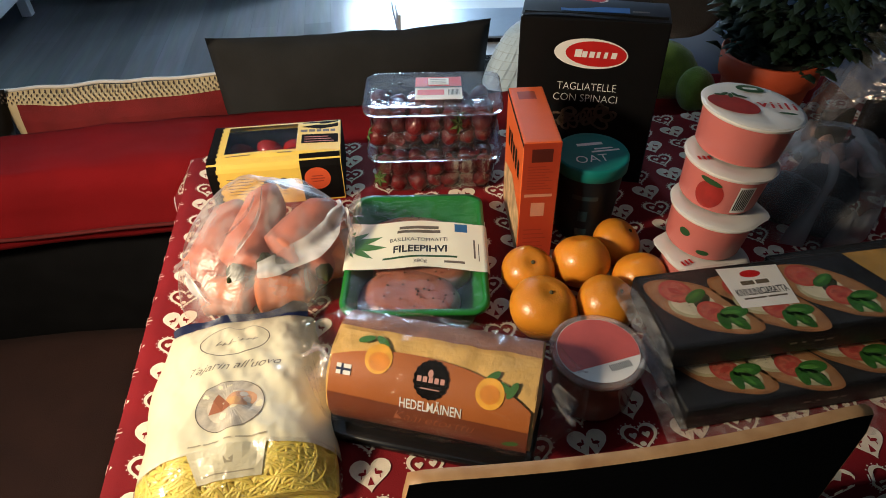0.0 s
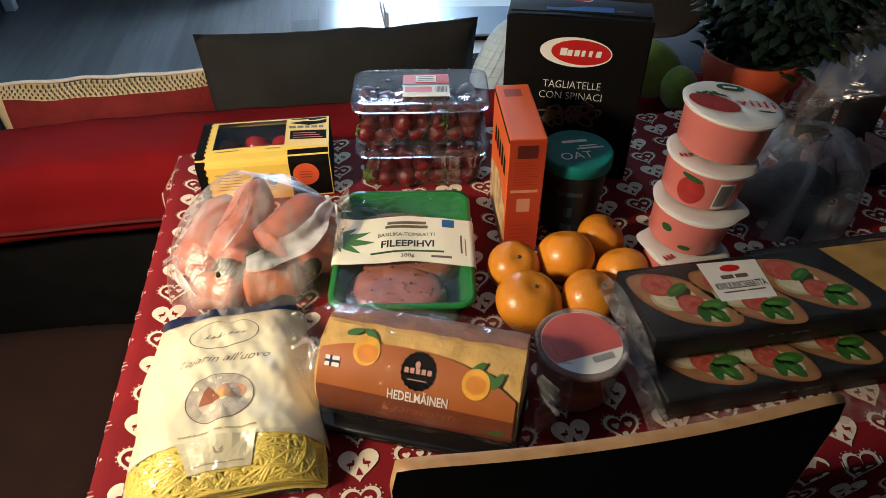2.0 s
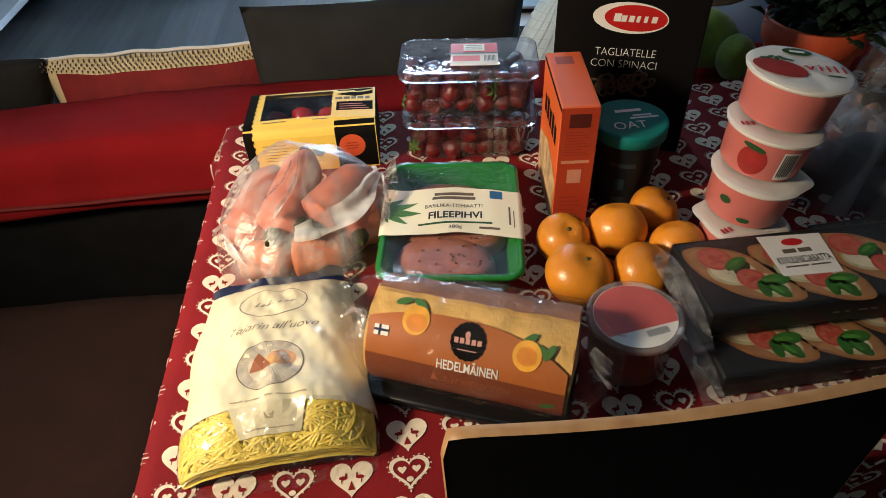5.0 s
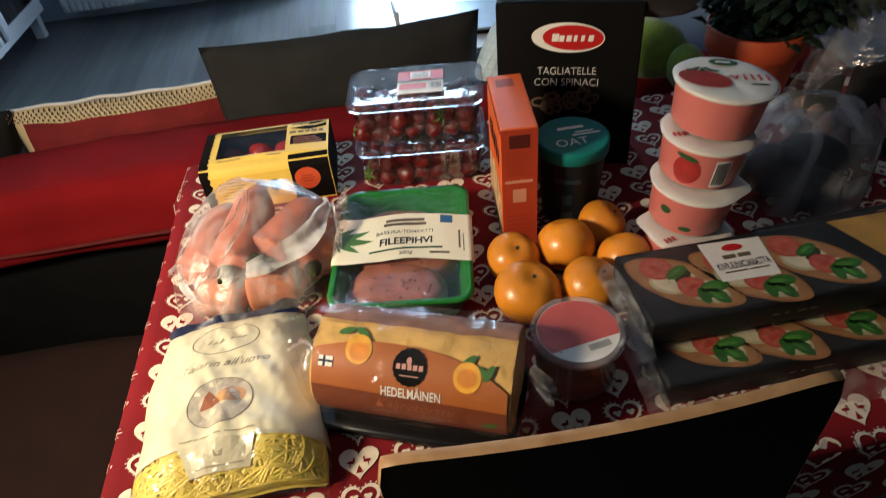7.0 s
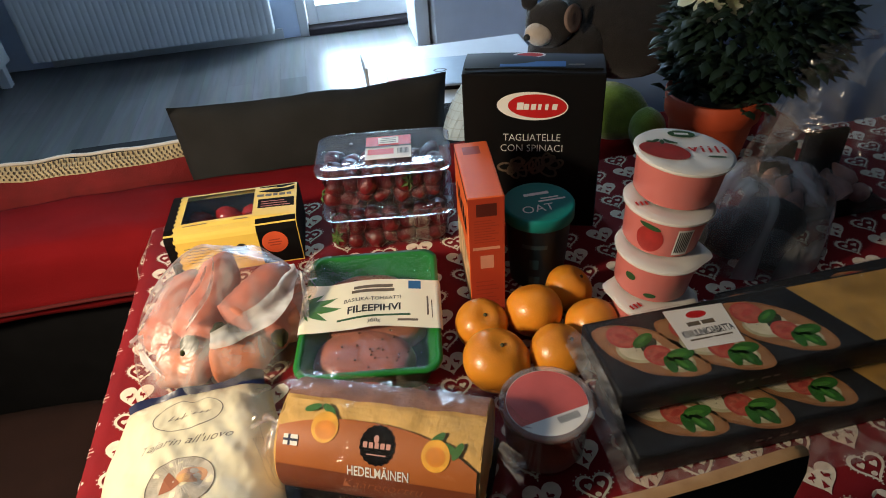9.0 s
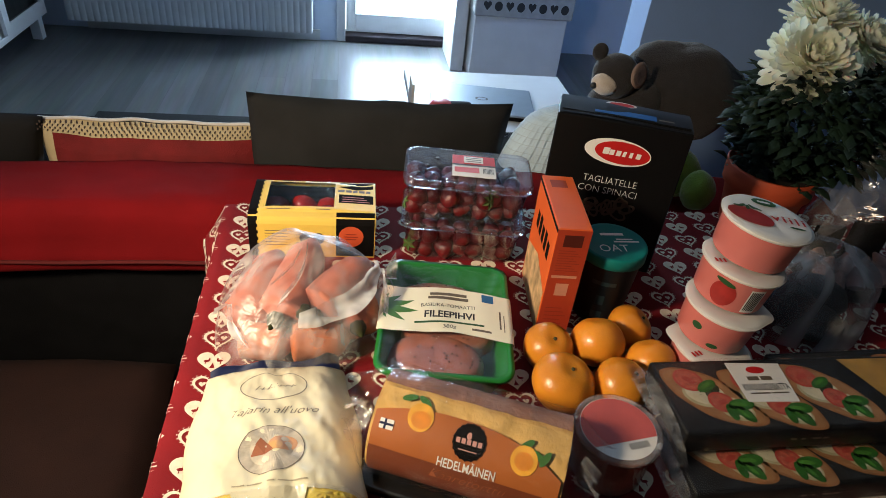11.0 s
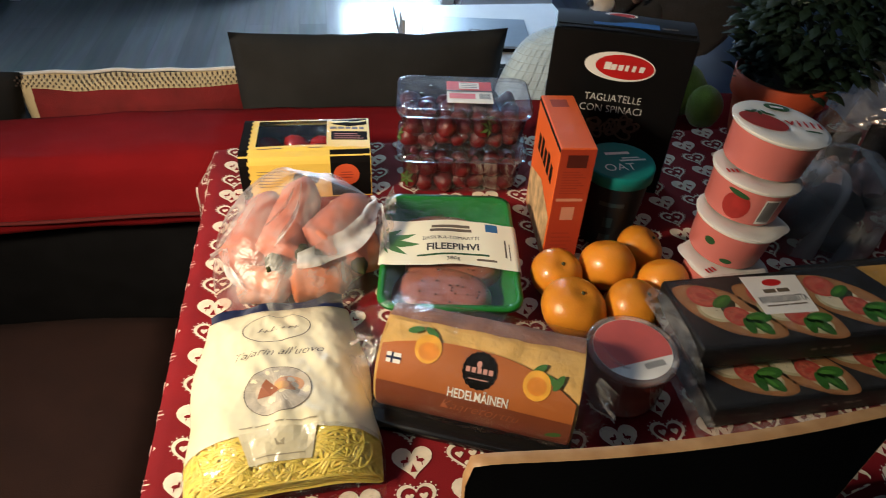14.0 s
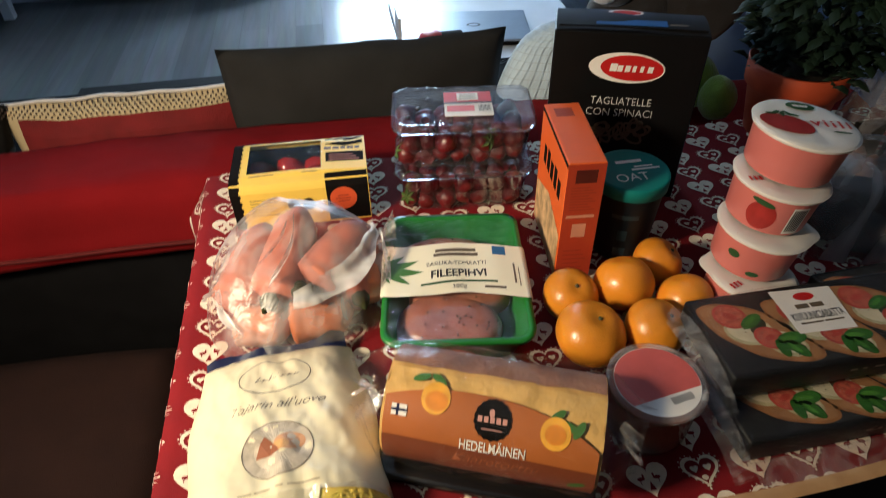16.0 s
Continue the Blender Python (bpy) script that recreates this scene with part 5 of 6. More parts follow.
def lid_f(u, v):
    return ((2 * u - 1) * (W / 2 - 0.001), 0.001 + (D - 0.002) * v, H_ + 0.0015 + 0.003 * math.sin(math.pi * v) + 0.0012 * math.sin(5 * u))


part("lid_flap", sheet_bm(lid_f, 24, 10), mat("scuffed_black_card", (0.008, 0.008, 0.0085), 0.42, vary=0.4, scale=25, spec=0.4), pb, "closed top flap, slightly bulged")
part("lid_seam", box_bm(-W / 2 + 0.004, W / 2 - 0.004, 0.0068, 0.0078, H_ + 0.0005, H_ + 0.0042), PASTAB, pb, smooth=False)
face = lambda u, v, h: (u, -h, v)
printed("logo_rim", poly_bm(oval(0.000, 0.176, 0.043, 0.0185, 40, -2)), WHITEP, car, face, "cream oval", 0.0005)
printed("logo_oval", poly_bm(oval(0.006, 0.176, 0.0355, 0.0155, 40, -2)), REDP, car, face, "plain red oval", 0.0009)
lb = bmesh.new()
for k, wdt in enumerate((0.008, 0.006, 0.006, 0.004, 0.004, 0.006)):
    x = -0.019 + k * 0.0085
    poly_bm([(x, 0.1715), (x + wdt, 0.1715), (x + wdt + 0.001, 0.179 + 0.002 * (k == 0)), (x + 0.001, 0.179 + 0.002 * (k == 0))], lb)
printed("logo_bars", lb, WHITEP, car, face, "", 0.0013)
tx = text_bm("TAGLIATELLE", 0.0098, 0.0, 0.134, squeeze=0.84, bold=-0.0002)
text_bm("CON SPINACI", 0.0098, 0.0, 0.119, tx, squeeze=0.90, bold=-0.0002)
printed("lettering", tx, WHITEP, car, face, "white capital lettering", 0.0008)
nest = bmesh.new()
rnd = random.Random(3)
for k in range(16):
    a, r = rnd.uniform(0, 6.28), rnd.uniform(0.004, 0.018)
    cx, cy = -0.018 + r * math.cos(a) + 0.036 * (k % 2), 0.092 + 0.6 * r * math.sin(a)
    q = rnd.uniform(0.008, 0.014)
    strip_bm(oval(cx, cy, q, q * 0.6, 16, 30 * k), oval(cx, cy, q - 0.0035, q * 0.6 - 0.003, 16, 30 * k), nest)
tagged(printed("nest_picture", nest, PASTAP, car, face, "brown pasta nests", 0.0006), kind="stuff")
printed("blue_strip", poly_bm(rect(-0.040, 0.038, 0.010, 0.026)), BLUEB, pb, lambda u, v, h: (u, v, H_ + 0.0046 + h), "blue printed strip", 0.0012)
printed("pale_mark", poly_bm(rect(0.041, 0.060, 0.014, 0.018)), INKG, pb, lambda u, v, h: (u, v, H_ + 0.0046 + h), "", 0.0012)
printed("top_logo", poly_bm(oval(-0.005, 0.048, 0.016, 0.006, 24)), REDP, pb, lambda u, v, h: (u, v, H_ + 0.0042 + h), "plain red oval with a pale rim", 0.0012)
printed("top_logo_rim", strip_bm(oval(-0.006, 0.048, 0.020, 0.008, 28), oval(-0.005, 0.048, 0.0162, 0.0062, 28)), WHITEP, pb, lambda u, v, h: (u, v, H_ + 0.0042 + h), "", 0.0012)

# ---- teal tub ----
tub = thing("oat_tub", pose(0.497, 0.354, T) @ Matrix.Diagonal((1.07, 1.07, 1, 1)), "dark tub with a shiny teal lid", "tub")
part("cup", lathe_bm([(0, 0.001), (0.028, 0.001), (0.030, 0.004), (0.036, 0.092), (0.0365, 0.098), (0, 0.098)]), NAVYC, tub, "dark teal cup")
part("lid", lathe_bm([(0.0370, 0.092), (0.0390, 0.093), (0.0390, 0.106), (0.0375, 0.1085), (0.0350, 0.1075), (0, 0.1075)]), TEAL, tub, "teal foil lid")
pr = bmesh.new()
for x0, x1, y0, y1 in ((-0.012, 0.016, 0.013, 0.018), (0.0, 0.030, -0.001, 0.002), (0.004, 0.024, 0.004, 0.0065)):
    poly_bm(rect(x0, x1, y0, y1), pr)
printed("lettering", text_bm("OAT", 0.013, 0.0, -0.012, squeeze=0.9), WHITEP, tub, lambda u, v, h: (u - 0.004, v, 0.1076 + h), "pale capital letters", 0.0008)
printed("lid_print", pr, WHITEP, tub, lambda u, v, h: (u, v, 0.1076 + h), "white print bars")
pr = bmesh.new()
for x0, x1, y0, y1 in ((-0.5, 0.3, 0.066, 0.072), (-0.25, 0.05, 0.035, 0.050), (-0.3, 0.1, 0.012, 0.024)):
    fine_rect(pr, x0, x1, y0, y1, 8, 1)
printed("side_print", pr, mat("faint_teal_print", (0.010, 0.030, 0.040), 0.4), tub, lambda u, v, h: ((0.030 + 0.0062 * v / 0.09 + h) * math.sin(u - 0.3), -(0.030 + 0.0062 * v / 0.09 + h) * math.cos(u - 0.3), v))

# ---- mandarins ----


def mandarin(x, y, d, squash, tilt, turn, label):
    ob = thing("mandarin", pose(x, y, T + d / 2 * squash * 0.985, *tilt, turn), label, "mandarin", "mandarins on the table")
    n, m_ = 40, 24
    def f(u, v):
        a, t = 6.28318 * u, math.pi * (v - 0.5)
        r = d / 2 * (1 + 0.012 * math.cos(9 * a) * math.cos(t) ** 2 * abs(math.sin(t)) + 0.03 * n3(math.cos(a) * math.cos(t), math.sin(a) * math.cos(t), math.sin(t), 1.2, x * 40))
        dip = 1 - 0.16 * max(0, math.sin(t)) ** 18 - 0.10 * max(0, -math.sin(t)) ** 18
        return (r * math.cos(t) * math.cos(a), r * math.cos(t) * math.sin(a), r * math.sin(t) * squash * dip)
    part("peel", sheet_bm(f, n, m_, close_u=True), ORANGE, ob, "dimpled orange peel")
    part("stem_end", lathe_bm([(0.0, -0.002), (0.0022, -0.001), (0.0020, 0.0008), (0.0010, 0.0014), (0, 0.0014)], 8), STEM, ob).matrix_local = pose(0, 0, d / 2 * squash * 0.86)
    return ob


for x, y, d, q, tilt, label in ((0.405, 0.258, 0.0585, 0.90, (20, -10), "small round orange mandarin"), (0.465, 0.262, 0.0635, 0.92, (160, 15), "round orange mandarin, slightly greenish"), (0.516, 0.292, 0.0560, 0.90, (30, 25), "small yellowish-orange mandarin in shade"),
                                (0.407, 0.201, 0.0700, 0.82, (14, 4), "large flattened orange mandarin"), (0.472, 0.197, 0.0615, 0.90, (26, 14), "orange mandarin showing its stem end"), (0.520, 0.232, 0.0575, 0.9, (150, 10), "orange mandarin half behind a package")):
    mandarin(x, y, d, q, tilt, 40, label)

# ---- four stacked pots of soured milk ----
for k, (x, y, turn) in enumerate(((0.583, 0.232, 20), (0.591, 0.250, 200), (0.600, 0.262, 0), (0.613, 0.272, -12))):
    z = T + 0.004 + 0.0492 * k
    cup = thing("dessert_pot", pose(x, y, z, 0, 6, 0) @ pose(0, 0, 0, 0, 0, turn) @ Matrix.Diagonal((*((0.91, 0.91) if k == 3 else (0.855, 0.855)), 1, 1)), ("pink strawberry pot of soured milk with a white foil lid" if k == 3 else "pink printed pot in a leaning stack"), "yoghurt pot", "stacked pots")
    part("cup", lathe_bm([(0, 0.001), (0.0425, 0.001), (0.0450, 0.004), (0.0482, 0.036), (0.050, 0.042), (0.0505, 0.046), (0, 0.046)], 48), PINKC, cup, "pink plastic pot")
    part("rim", lathe_bm([(0.0495, 0.041), (0.0525, 0.0425), (0.0535, 0.045), (0.0525, 0.0468), (0.050, 0.047)], 48), LIDW, cup, "white rim")
    lid = part("foil_lid", sheet_bm(lambda u, v: ((0.0542 + (0.009 if k < 2 else 0.0) * max(0, math.cos(6.283 * u - 2.4)) ** 24) * v * math.cos(6.283 * u), (0.0542 + (0.009 if k < 2 else 0.0) * max(0, math.cos(6.283 * u - 2.4)) ** 24) * v * math.sin(6.283 * u), 0.0480 + 0.0008 * n3(u * 6, v, 0, 2, k) - 0.002 * max(0, v - 0.93) / 0.07), 48, 8), LIDW, cup, "white foil lid")
    if k == 3:
        top = lambda u, v, h: (u, v, 0.0489 + h)
        printed("berry_print", poly_bm(oval(-0.024, -0.008, 0.027, 0.019, 32, -20)), BERRYR, lid, top, "strawberry picture", 0.0004)
        gl = bmesh.new()
        for a in range(5):
            poly_bm(oval(-0.034 + a * 0.006, 0.012 + 0.003 * (a % 2), 0.006, 0.0025, 8, 40 * a), gl)
        printed("berry_leaf", gl, DKGREEN, lid, top, "", 0.0008)
        printed("green_badge", poly_bm(oval(0.005, 0.034, 0.0155, 0.0085, 24)), DKGREEN, lid, top, "plain green oval badge", 0.0008)
        printed("badge_bar", poly_bm(rect(-0.003, 0.013, 0.032, 0.0365)), WHITEP, lid, top, "", 0.0012)
        printed("lettering", text_bm("viili", 0.0145, 0.024, 0.000, squeeze=1.15, bold=0.0003, spacing=1.22), REDP, lid, top, "red word on the lid", 0.0008)
        printed("green_dash", poly_bm(oval(0.030, -0.017, 0.010, 0.0022, 14)), DKGREEN, lid, top, "", 0.0008)
    else:
        pr = bmesh.new()
        for a in range(3):
            poly_bm(rect(-0.047 + 0.006 * a, -0.044 + 0.006 * a, -0.012, -0.004), pr)
        printed("lid_marks", pr, REDP, lid, lambda u, v, h: (u, v, 0.0489 + h), "", 0.0004)
    side_ = lambda u, v, h: ((0.0447 + 0.0036 * v / 0.036 + h) * math.sin(u), -(0.0447 + 0.0036 * v / 0.036 + h) * math.cos(u), v)
    a0 = -radians(turn) - 0.55
    if k == 2:
        printed("berry_side", poly_bm([(a0 - 0.25 + p / 0.045, q) for p, q in oval(0, 0.020, 0.0155, 0.0155, 24)]), BERRYR, cup, side_, "strawberry picture", 0.0012, curved=True)
        printed("berry_leaf", poly_bm([(a0 - 0.25 + p / 0.045, q) for p, q in oval(-0.002, 0.0345, 0.0125, 0.0030, 16, -8)]), DKGREEN, cup, side_, "", 0.0016, curved=True)
        pr = bmesh.new()
        for b in range(7):
            poly_bm(rect(a0 + 0.42 + b * 0.05, a0 + 0.45 + b * 0.05, 0.008, 0.034), pr)
        printed("white_patch", fine_rect(bmesh.new(), a0 + 0.38, a0 + 0.80, 0.005, 0.036, 6, 1), WHITEP, cup, side_, "", 0.0006)
        printed("barcode", pr, INK, cup, side_, "", 0.0012)
    if k in (1, 2):
        pr = bmesh.new()
        poly_bm([(a0 - 0.55 + p / 0.045, q) for p, q in oval(0, 0.026, 0.007, 0.0045, 14)], pr)
        poly_bm([(a0 + 0.05 + p / 0.045, q) for p, q in oval(0, 0.010, 0.0075, 0.003, 14)], pr)
        if k == 1:
            printed("green_badge", pr, DKGREEN, cup, side_, "", 0.0010, curved=True)
        else:
            pr.free()

# ---- small cup with a red label ----
rc = thing("sauce_cup", pose(0.430, 0.112, T, 0, 0, 10), "clear cup of reddish-brown sauce with a red lid label", "cup")
part("filling", lathe_bm([(0, 0.002), (0.0330, 0.002), (0.0350, 0.006), (0.0384, 0.054), (0, 0.054)]), REDCUP, rc, "reddish-brown filling")
part("cup", lathe_bm([(0.0345, 0.0012), (0.0362, 0.006), (0.0392, 0.055), (0.0415, 0.057), (0.0415, 0.060)], 48), CUPC, rc, "clear plastic cup")
part("lid", lathe_bm([(0.0405, 0.056), (0.0425, 0.0575), (0.0425, 0.0615), (0.0395, 0.0630), (0.0375, 0.0612), (0, 0.0612)], 48), CUPC, rc, "clear snap lid")
lbm = poly_bm([p for p in oval(0, 0, 0.0365, 0.0365, 48)])
printed("label", lbm, WHITEP, rc, lambda u, v, h: (u, v, 0.0614 + h), "white lower part of the label")
seg = poly_bm([(0.036 * math.cos(radians(a)), 0.036 * math.sin(radians(a))) for a in range(-28, 212, 6)])
printed("label_field", seg, LIDR, rc, lambda u, v, h: (u, v, 0.0614 + h), "red upper part of the label", 0.0012)
pr = bmesh.new()
for k in range(12):
    poly_bm(rect(0.000 + k * 0.0017, 0.0008 + k * 0.0017, -0.026, -0.019), pr)
printed("barcode", pr, INK, rc, lambda u, v, h: (u, v, 0.0614 + h), "", 0.0012)

# ---- ciabatta packages ----


TOMIN = mat("tomato_flesh_print", (0.46, 0.10, 0.065), 0.45, vary=0.35, scale=220)
CRUST = mat("crust_print", (0.30, 0.125, 0.045), 0.5, vary=0.3, scale=90)
MOZZS = mat("mozzarella_shade_print", (0.44, 0.40, 0.24), 0.5, vary=0.2, scale=90)
BASILL = mat("basil_light_print", (0.07, 0.24, 0.035), 0.45, vary=0.3, scale=90)
OLIVE = mat("dark_olive_print", (0.035, 0.04, 0.02), 0.5, vary=0.4, scale=120)
SLATETOP = mat("slate_board_print", (0.020, 0.021, 0.023), 0.5, vary=0.35, scale=18, coat=0.08, spec=0.25)


def ciabatta(m, label, titled=True, edge=False):
    ob = thing("ciabatta_pack", m, label, "bread package", "ciabatta packages")
    L, D, H1 = 0.345, 0.096, 0.030
    part("carton", box_bm(0.006, L, 0.001, D, 0.001, H1, 0.003, 2), SLATE, ob, "black printed sleeve")
    up = lambda u, v, h: (u, v, H1 + h)
    printed("board_picture", poly_bm([(0.009, 0.005), (L - 0.004, 0.005), (L - 0.004, D - 0.004), (0.009, D - 0.004)]), SLATETOP, ob, up, "slate board picture", 0.0002)
    printed("wood_field", poly_bm([(0.224, D - 0.004), (L - 0.005, D - 0.004), (L - 0.005, 0.005), (0.258, 0.005)]), WOODP, ob, up, "wood-grain print", 0.0004)
    for n_, (cx, cy, t) in enumerate(((0.054, 0.046, -40), (0.115, 0.040, -43), (0.183, 0.046, -41))):
        r_ = random.Random(31 + n_)
        c, s = math.cos(radians(t)), math.sin(radians(t))
        to = lambda p, q: (cx + c * p - s * q, cy + s * p + c * q)

        def slice_of(ln, wd, n=44):
            """A pointed slice of bread with an uneven crust."""
            out = []
            for k in range(n):
                a = 6.28318 * k / n
                w = math.copysign(abs(math.sin(a)) ** 1.25, math.sin(a))
                r = 1 + 0.03 * math.sin(3 * a + n_) + 0.02 * math.sin(8 * a + 2 * n_)
                out.append(to(ln * math.cos(a), wd * w * r))
            return out

        def shapes(name, items, material, lift, label=""):
            for p, q, rx, ry, a in items:
                printed(name, poly_bm(oval(*to(p, q), rx, ry, 18, t + a)), material, ob, up, label, lift)
        printed("crust_picture", poly_bm(slice_of(0.056, 0.0275)), CRUST, ob, up, "brown bread crust", 0.0006)
        printed("bread_picture", poly_bm(slice_of(0.0525, 0.0245)), BREAD, ob, up, "toasted ciabatta half", 0.0008)
        shapes("cheese_shade", ((-0.008, -0.003, 0.0225, 0.0175, 30), (0.024, -0.003, 0.0190, 0.0140, 10)), MOZZS, 0.0010)
        shapes("cheese_picture", ((-0.008, -0.001, 0.0205, 0.0158, 30), (0.023, -0.001, 0.0168, 0.0122, 10)), MOZZ, 0.0012)
        shapes("leaf_shade", ((-0.002, 0.006, 0.0110, 0.0060, 80), (0.030, -0.003, 0.0105, 0.0055, 20)), OLIVE, 0.0014)
        shapes("tomato_picture", ((-0.027, 0.006, 0.0162, 0.0150, 0), (0.010, -0.003, 0.0142, 0.0130, 0)), TOMP, 0.0016)
        shapes("tomato_flesh", ((-0.027, 0.006, 0.0136, 0.0124, 0), (0.010, -0.003, 0.0116, 0.0104, 0)), TOMIN, 0.0018)
        shapes("tomato_core", ((-0.027, 0.006, 0.0075, 0.0036, 30 * n_), (0.010, -0.003, 0.0062, 0.0030, 60)), TOMP, 0.0020)
        shapes("basil_picture", ((-0.009, 0.009, 0.0130, 0.0062, 70), (0.027, 0.006, 0.0140, 0.0072, 45), (0.033, -0.004, 0.0125, 0.0060, -20), (0.022, -0.010, 0.0105, 0.0050, -50)), BASIL, 0.0022)
        shapes("basil_light", ((-0.010, 0.009, 0.0075, 0.0022, 70), (0.025, 0.0045, 0.0090, 0.0026, 35), (0.031, -0.0045, 0.0075, 0.0020, -20)), BASILL, 0.0024)
        e = bmesh.new()
        for k in range(16):
            poly_bm(oval(*to(r_.uniform(-0.036, 0.036), r_.uniform(-0.012, 0.012)), r_.uniform(0.0004, 0.0009), 0.0005, 6), e)
        tagged(printed("pepper_specks", e, HERB, ob, up, "", 0.0026), kind="stuff")
    e = bmesh.new()
    for k, w in enumerate((0.010, 0.006, 0.013, 0.009)):
        poly_bm(rect(0.120 + 0.012 * k, 0.120 + 0.012 * k + w * 0.7, 0.014, 0.0165), e)
    printed("small_print", e, INKG, ob, lambda u, v, h: (u, 0.001 - h, v), "", 0.0006)
    if titled:
        printed("label", poly_bm([(0.088, 0.036), (0.144, 0.034), (0.150, 0.087), (0.088, 0.090)]), WHITEP, ob, up, "white title label", 0.0030)
        printed("lettering", text_bm("KIVIUUNICIABATTA", 0.0085, 0.118, 0.055, squeeze=0.47, bold=0.0002), INK, ob, up, "", 0.0035)
        e = bmesh.new()
        for x0, x1, y0, y1 in ((0.103, 0.116, 0.064, 0.0695), (0.118, 0.131, 0.064, 0.0695), (0.096, 0.118, 0.0455, 0.0475), (0.120, 0.139, 0.0455, 0.0475), (0.104, 0.134, 0.0505, 0.0512)):
            poly_bm(rect(x0, x1, y0, y1), e)
        printed("small_print", e, INKG, ob, up, "", 0.0035)
        printed("brand_patch", poly_bm(oval(0.118, 0.0785, 0.0105, 0.0050, 24)), REDP, ob, up, "plain red badge", 0.0035)

    def wrap(u, v):
        a = 6.28318 * v
        x = 0.000 + (L + 0.004) * u
        y = D / 2 + (D / 2 + 0.003) * math.copysign(abs(math.cos(a)) ** 0.35, math.cos(a))
        z = H1 / 2 + (H1 / 2 + 0.0045) * math.copysign(abs(math.sin(a)) ** 0.35, math.sin(a)) + 0.0012 * n3(u * 20, v * 12, 0, 1, 5)
        return (x, y, max(0.0006, z))
    part("wrapper", sheet_bm(wrap, 60, 40), FLOWWRAP, ob, "clear flow wrap")

    def seal(u, v):
        """The pressed end of the film, rippled and drooping."""
        y = -0.020 + (D + 0.032) * v
        mid = 1 - abs(2 * v - 1) ** 3
        return (0.004 - 0.018 * u, y, max(0.0008, H1 * (0.96 - 0.35 * u) * (0.35 + 0.65 * mid) + 0.0006 * math.sin(140 * v) + 0.0012 * n3(v * 9, u * 2, 0, 1, 7)))
    part("end_seal", sheet_bm(seal, 8, 130), SEAL, ob, "rippled clear end seal")

    def fin(u, v):
        """The lengthwise seam of the film, lying in front of the pack."""
        return (0.01 + (L - 0.02) * u, -0.003 - 0.030 * v, max(0.0008, 0.006 * (1 - v) + 0.0018 * n3(u * 30, v * 3, 0, 1, 4) + 0.001))
    if edge:
        part("film_edge", sheet_bm(fin, 80, 4), SEAL, ob, "loose lengthwise film edge")
    return ob


ciabatta(pose(0.490, 0.057, T, 0, 0, 1.5), "dark printed ciabatta package lying on the cloth", titled=False, edge=True)
ciabatta(pose(0.487, 0.098, T + 0.0355, 0, 0, 0.5), "dark printed ciabatta package on top of another")
ciabatta(pose(0.662, 0.142, T, 0, 0, 2), "dark printed ciabatta package half under another", titled=False)

# ---- potted chrysanthemum ----
plant = thing("potted_plant", pose(0.832, 0.560, T), "orange pot with a cream chrysanthemum plant", "plant")
part("pot", lathe_bm([(0, 0.001), (0.056, 0.001), (0.059, 0.004), (0.073, 0.066), (0.080, 0.068), (0.083, 0.096), (0.079, 0.098), (0.075, 0.080), (0, 0.080)], 48), POT, plant, "orange plastic pot").matrix_local = pose(-0.004, 0, 0) @ Matrix.Diagonal((0.84, 0.84, 1.14, 1))
part("soil", lathe_bm([(0.074, 0.082), (0.04, 0.087), (0, 0.089)], 24), SOIL, plant).matrix_local = pose(-0.004, 0, 0) @ Matrix.Diagonal((0.84, 0.84, 1.14, 1))
rnd = random.Random(21)
lv = bmesh.new()


def leaf_quad(bm, p, out, size, up):
    side_v = out.cross(Vector((0, 0, 1)))
    if side_v.length < 0.01:
        side_v = Vector((1, 0, 0))
    side_v.normalize()
    mid = p + out * size * 0.5 + up * 0.006
    tip = p + out * size - up * size * 0.15
    pts = [p, p + out * size * 0.28 + side_v * size * 0.22, p + out * size * 0.42 + side_v * size * 0.12, p + out * size * 0.66 + side_v * size * 0.20, tip, p + out * size * 0.66 - side_v * size * 0.20, p + out * size * 0.42 - side_v * size * 0.12, p + out * size * 0.28 - side_v * size * 0.22]
    vs = [bm.verts.new(q) for q in pts]
    m_ = bm.verts.new(mid)
    for k in range(8):
        bm.faces.new((vs[k], vs[(k + 1) % 8], m_))


for k in range(1250):
    a, t = rnd.uniform(0, 6.283), rnd.uniform(-0.15, 1.0)
    r = rnd.uniform(0.35, 1.0) ** 0.5 * (0.112 * math.cos((t - 0.25) * 1.25))
    p = Vector((r * math.cos(a) + 0.045, r * math.sin(a) + 0.015, 0.150 + 0.110 * t))
    o = Vector((math.cos(a) + rnd.uniform(-0.5, 0.5), math.sin(a) + rnd.uniform(-0.5, 0.5), rnd.uniform(-0.25, 0.7))).normalized()
    leaf_quad(lv, p, o, rnd.uniform(0.020, 0.042), Vector((0, 0, 1)))
# rim leaves
for k in range(300):
    a, r = rnd.uniform(0, 6.283), rnd.uniform(0.0, 0.072)
    leaf_quad(lv, Vector((r * math.cos(a) + 0.005, r * math.sin(a), 0.100 + rnd.uniform(0, 0.05))), Vector((math.cos(a), math.sin(a), rnd.uniform(0.1, 0.9))).normalized(), rnd.uniform(0.025, 0.04), Vector((0, 0, 1)))
tagged(part("leaves", lv, LEAF, plant, "dense dark green lobed leaves"), kind="stuff")


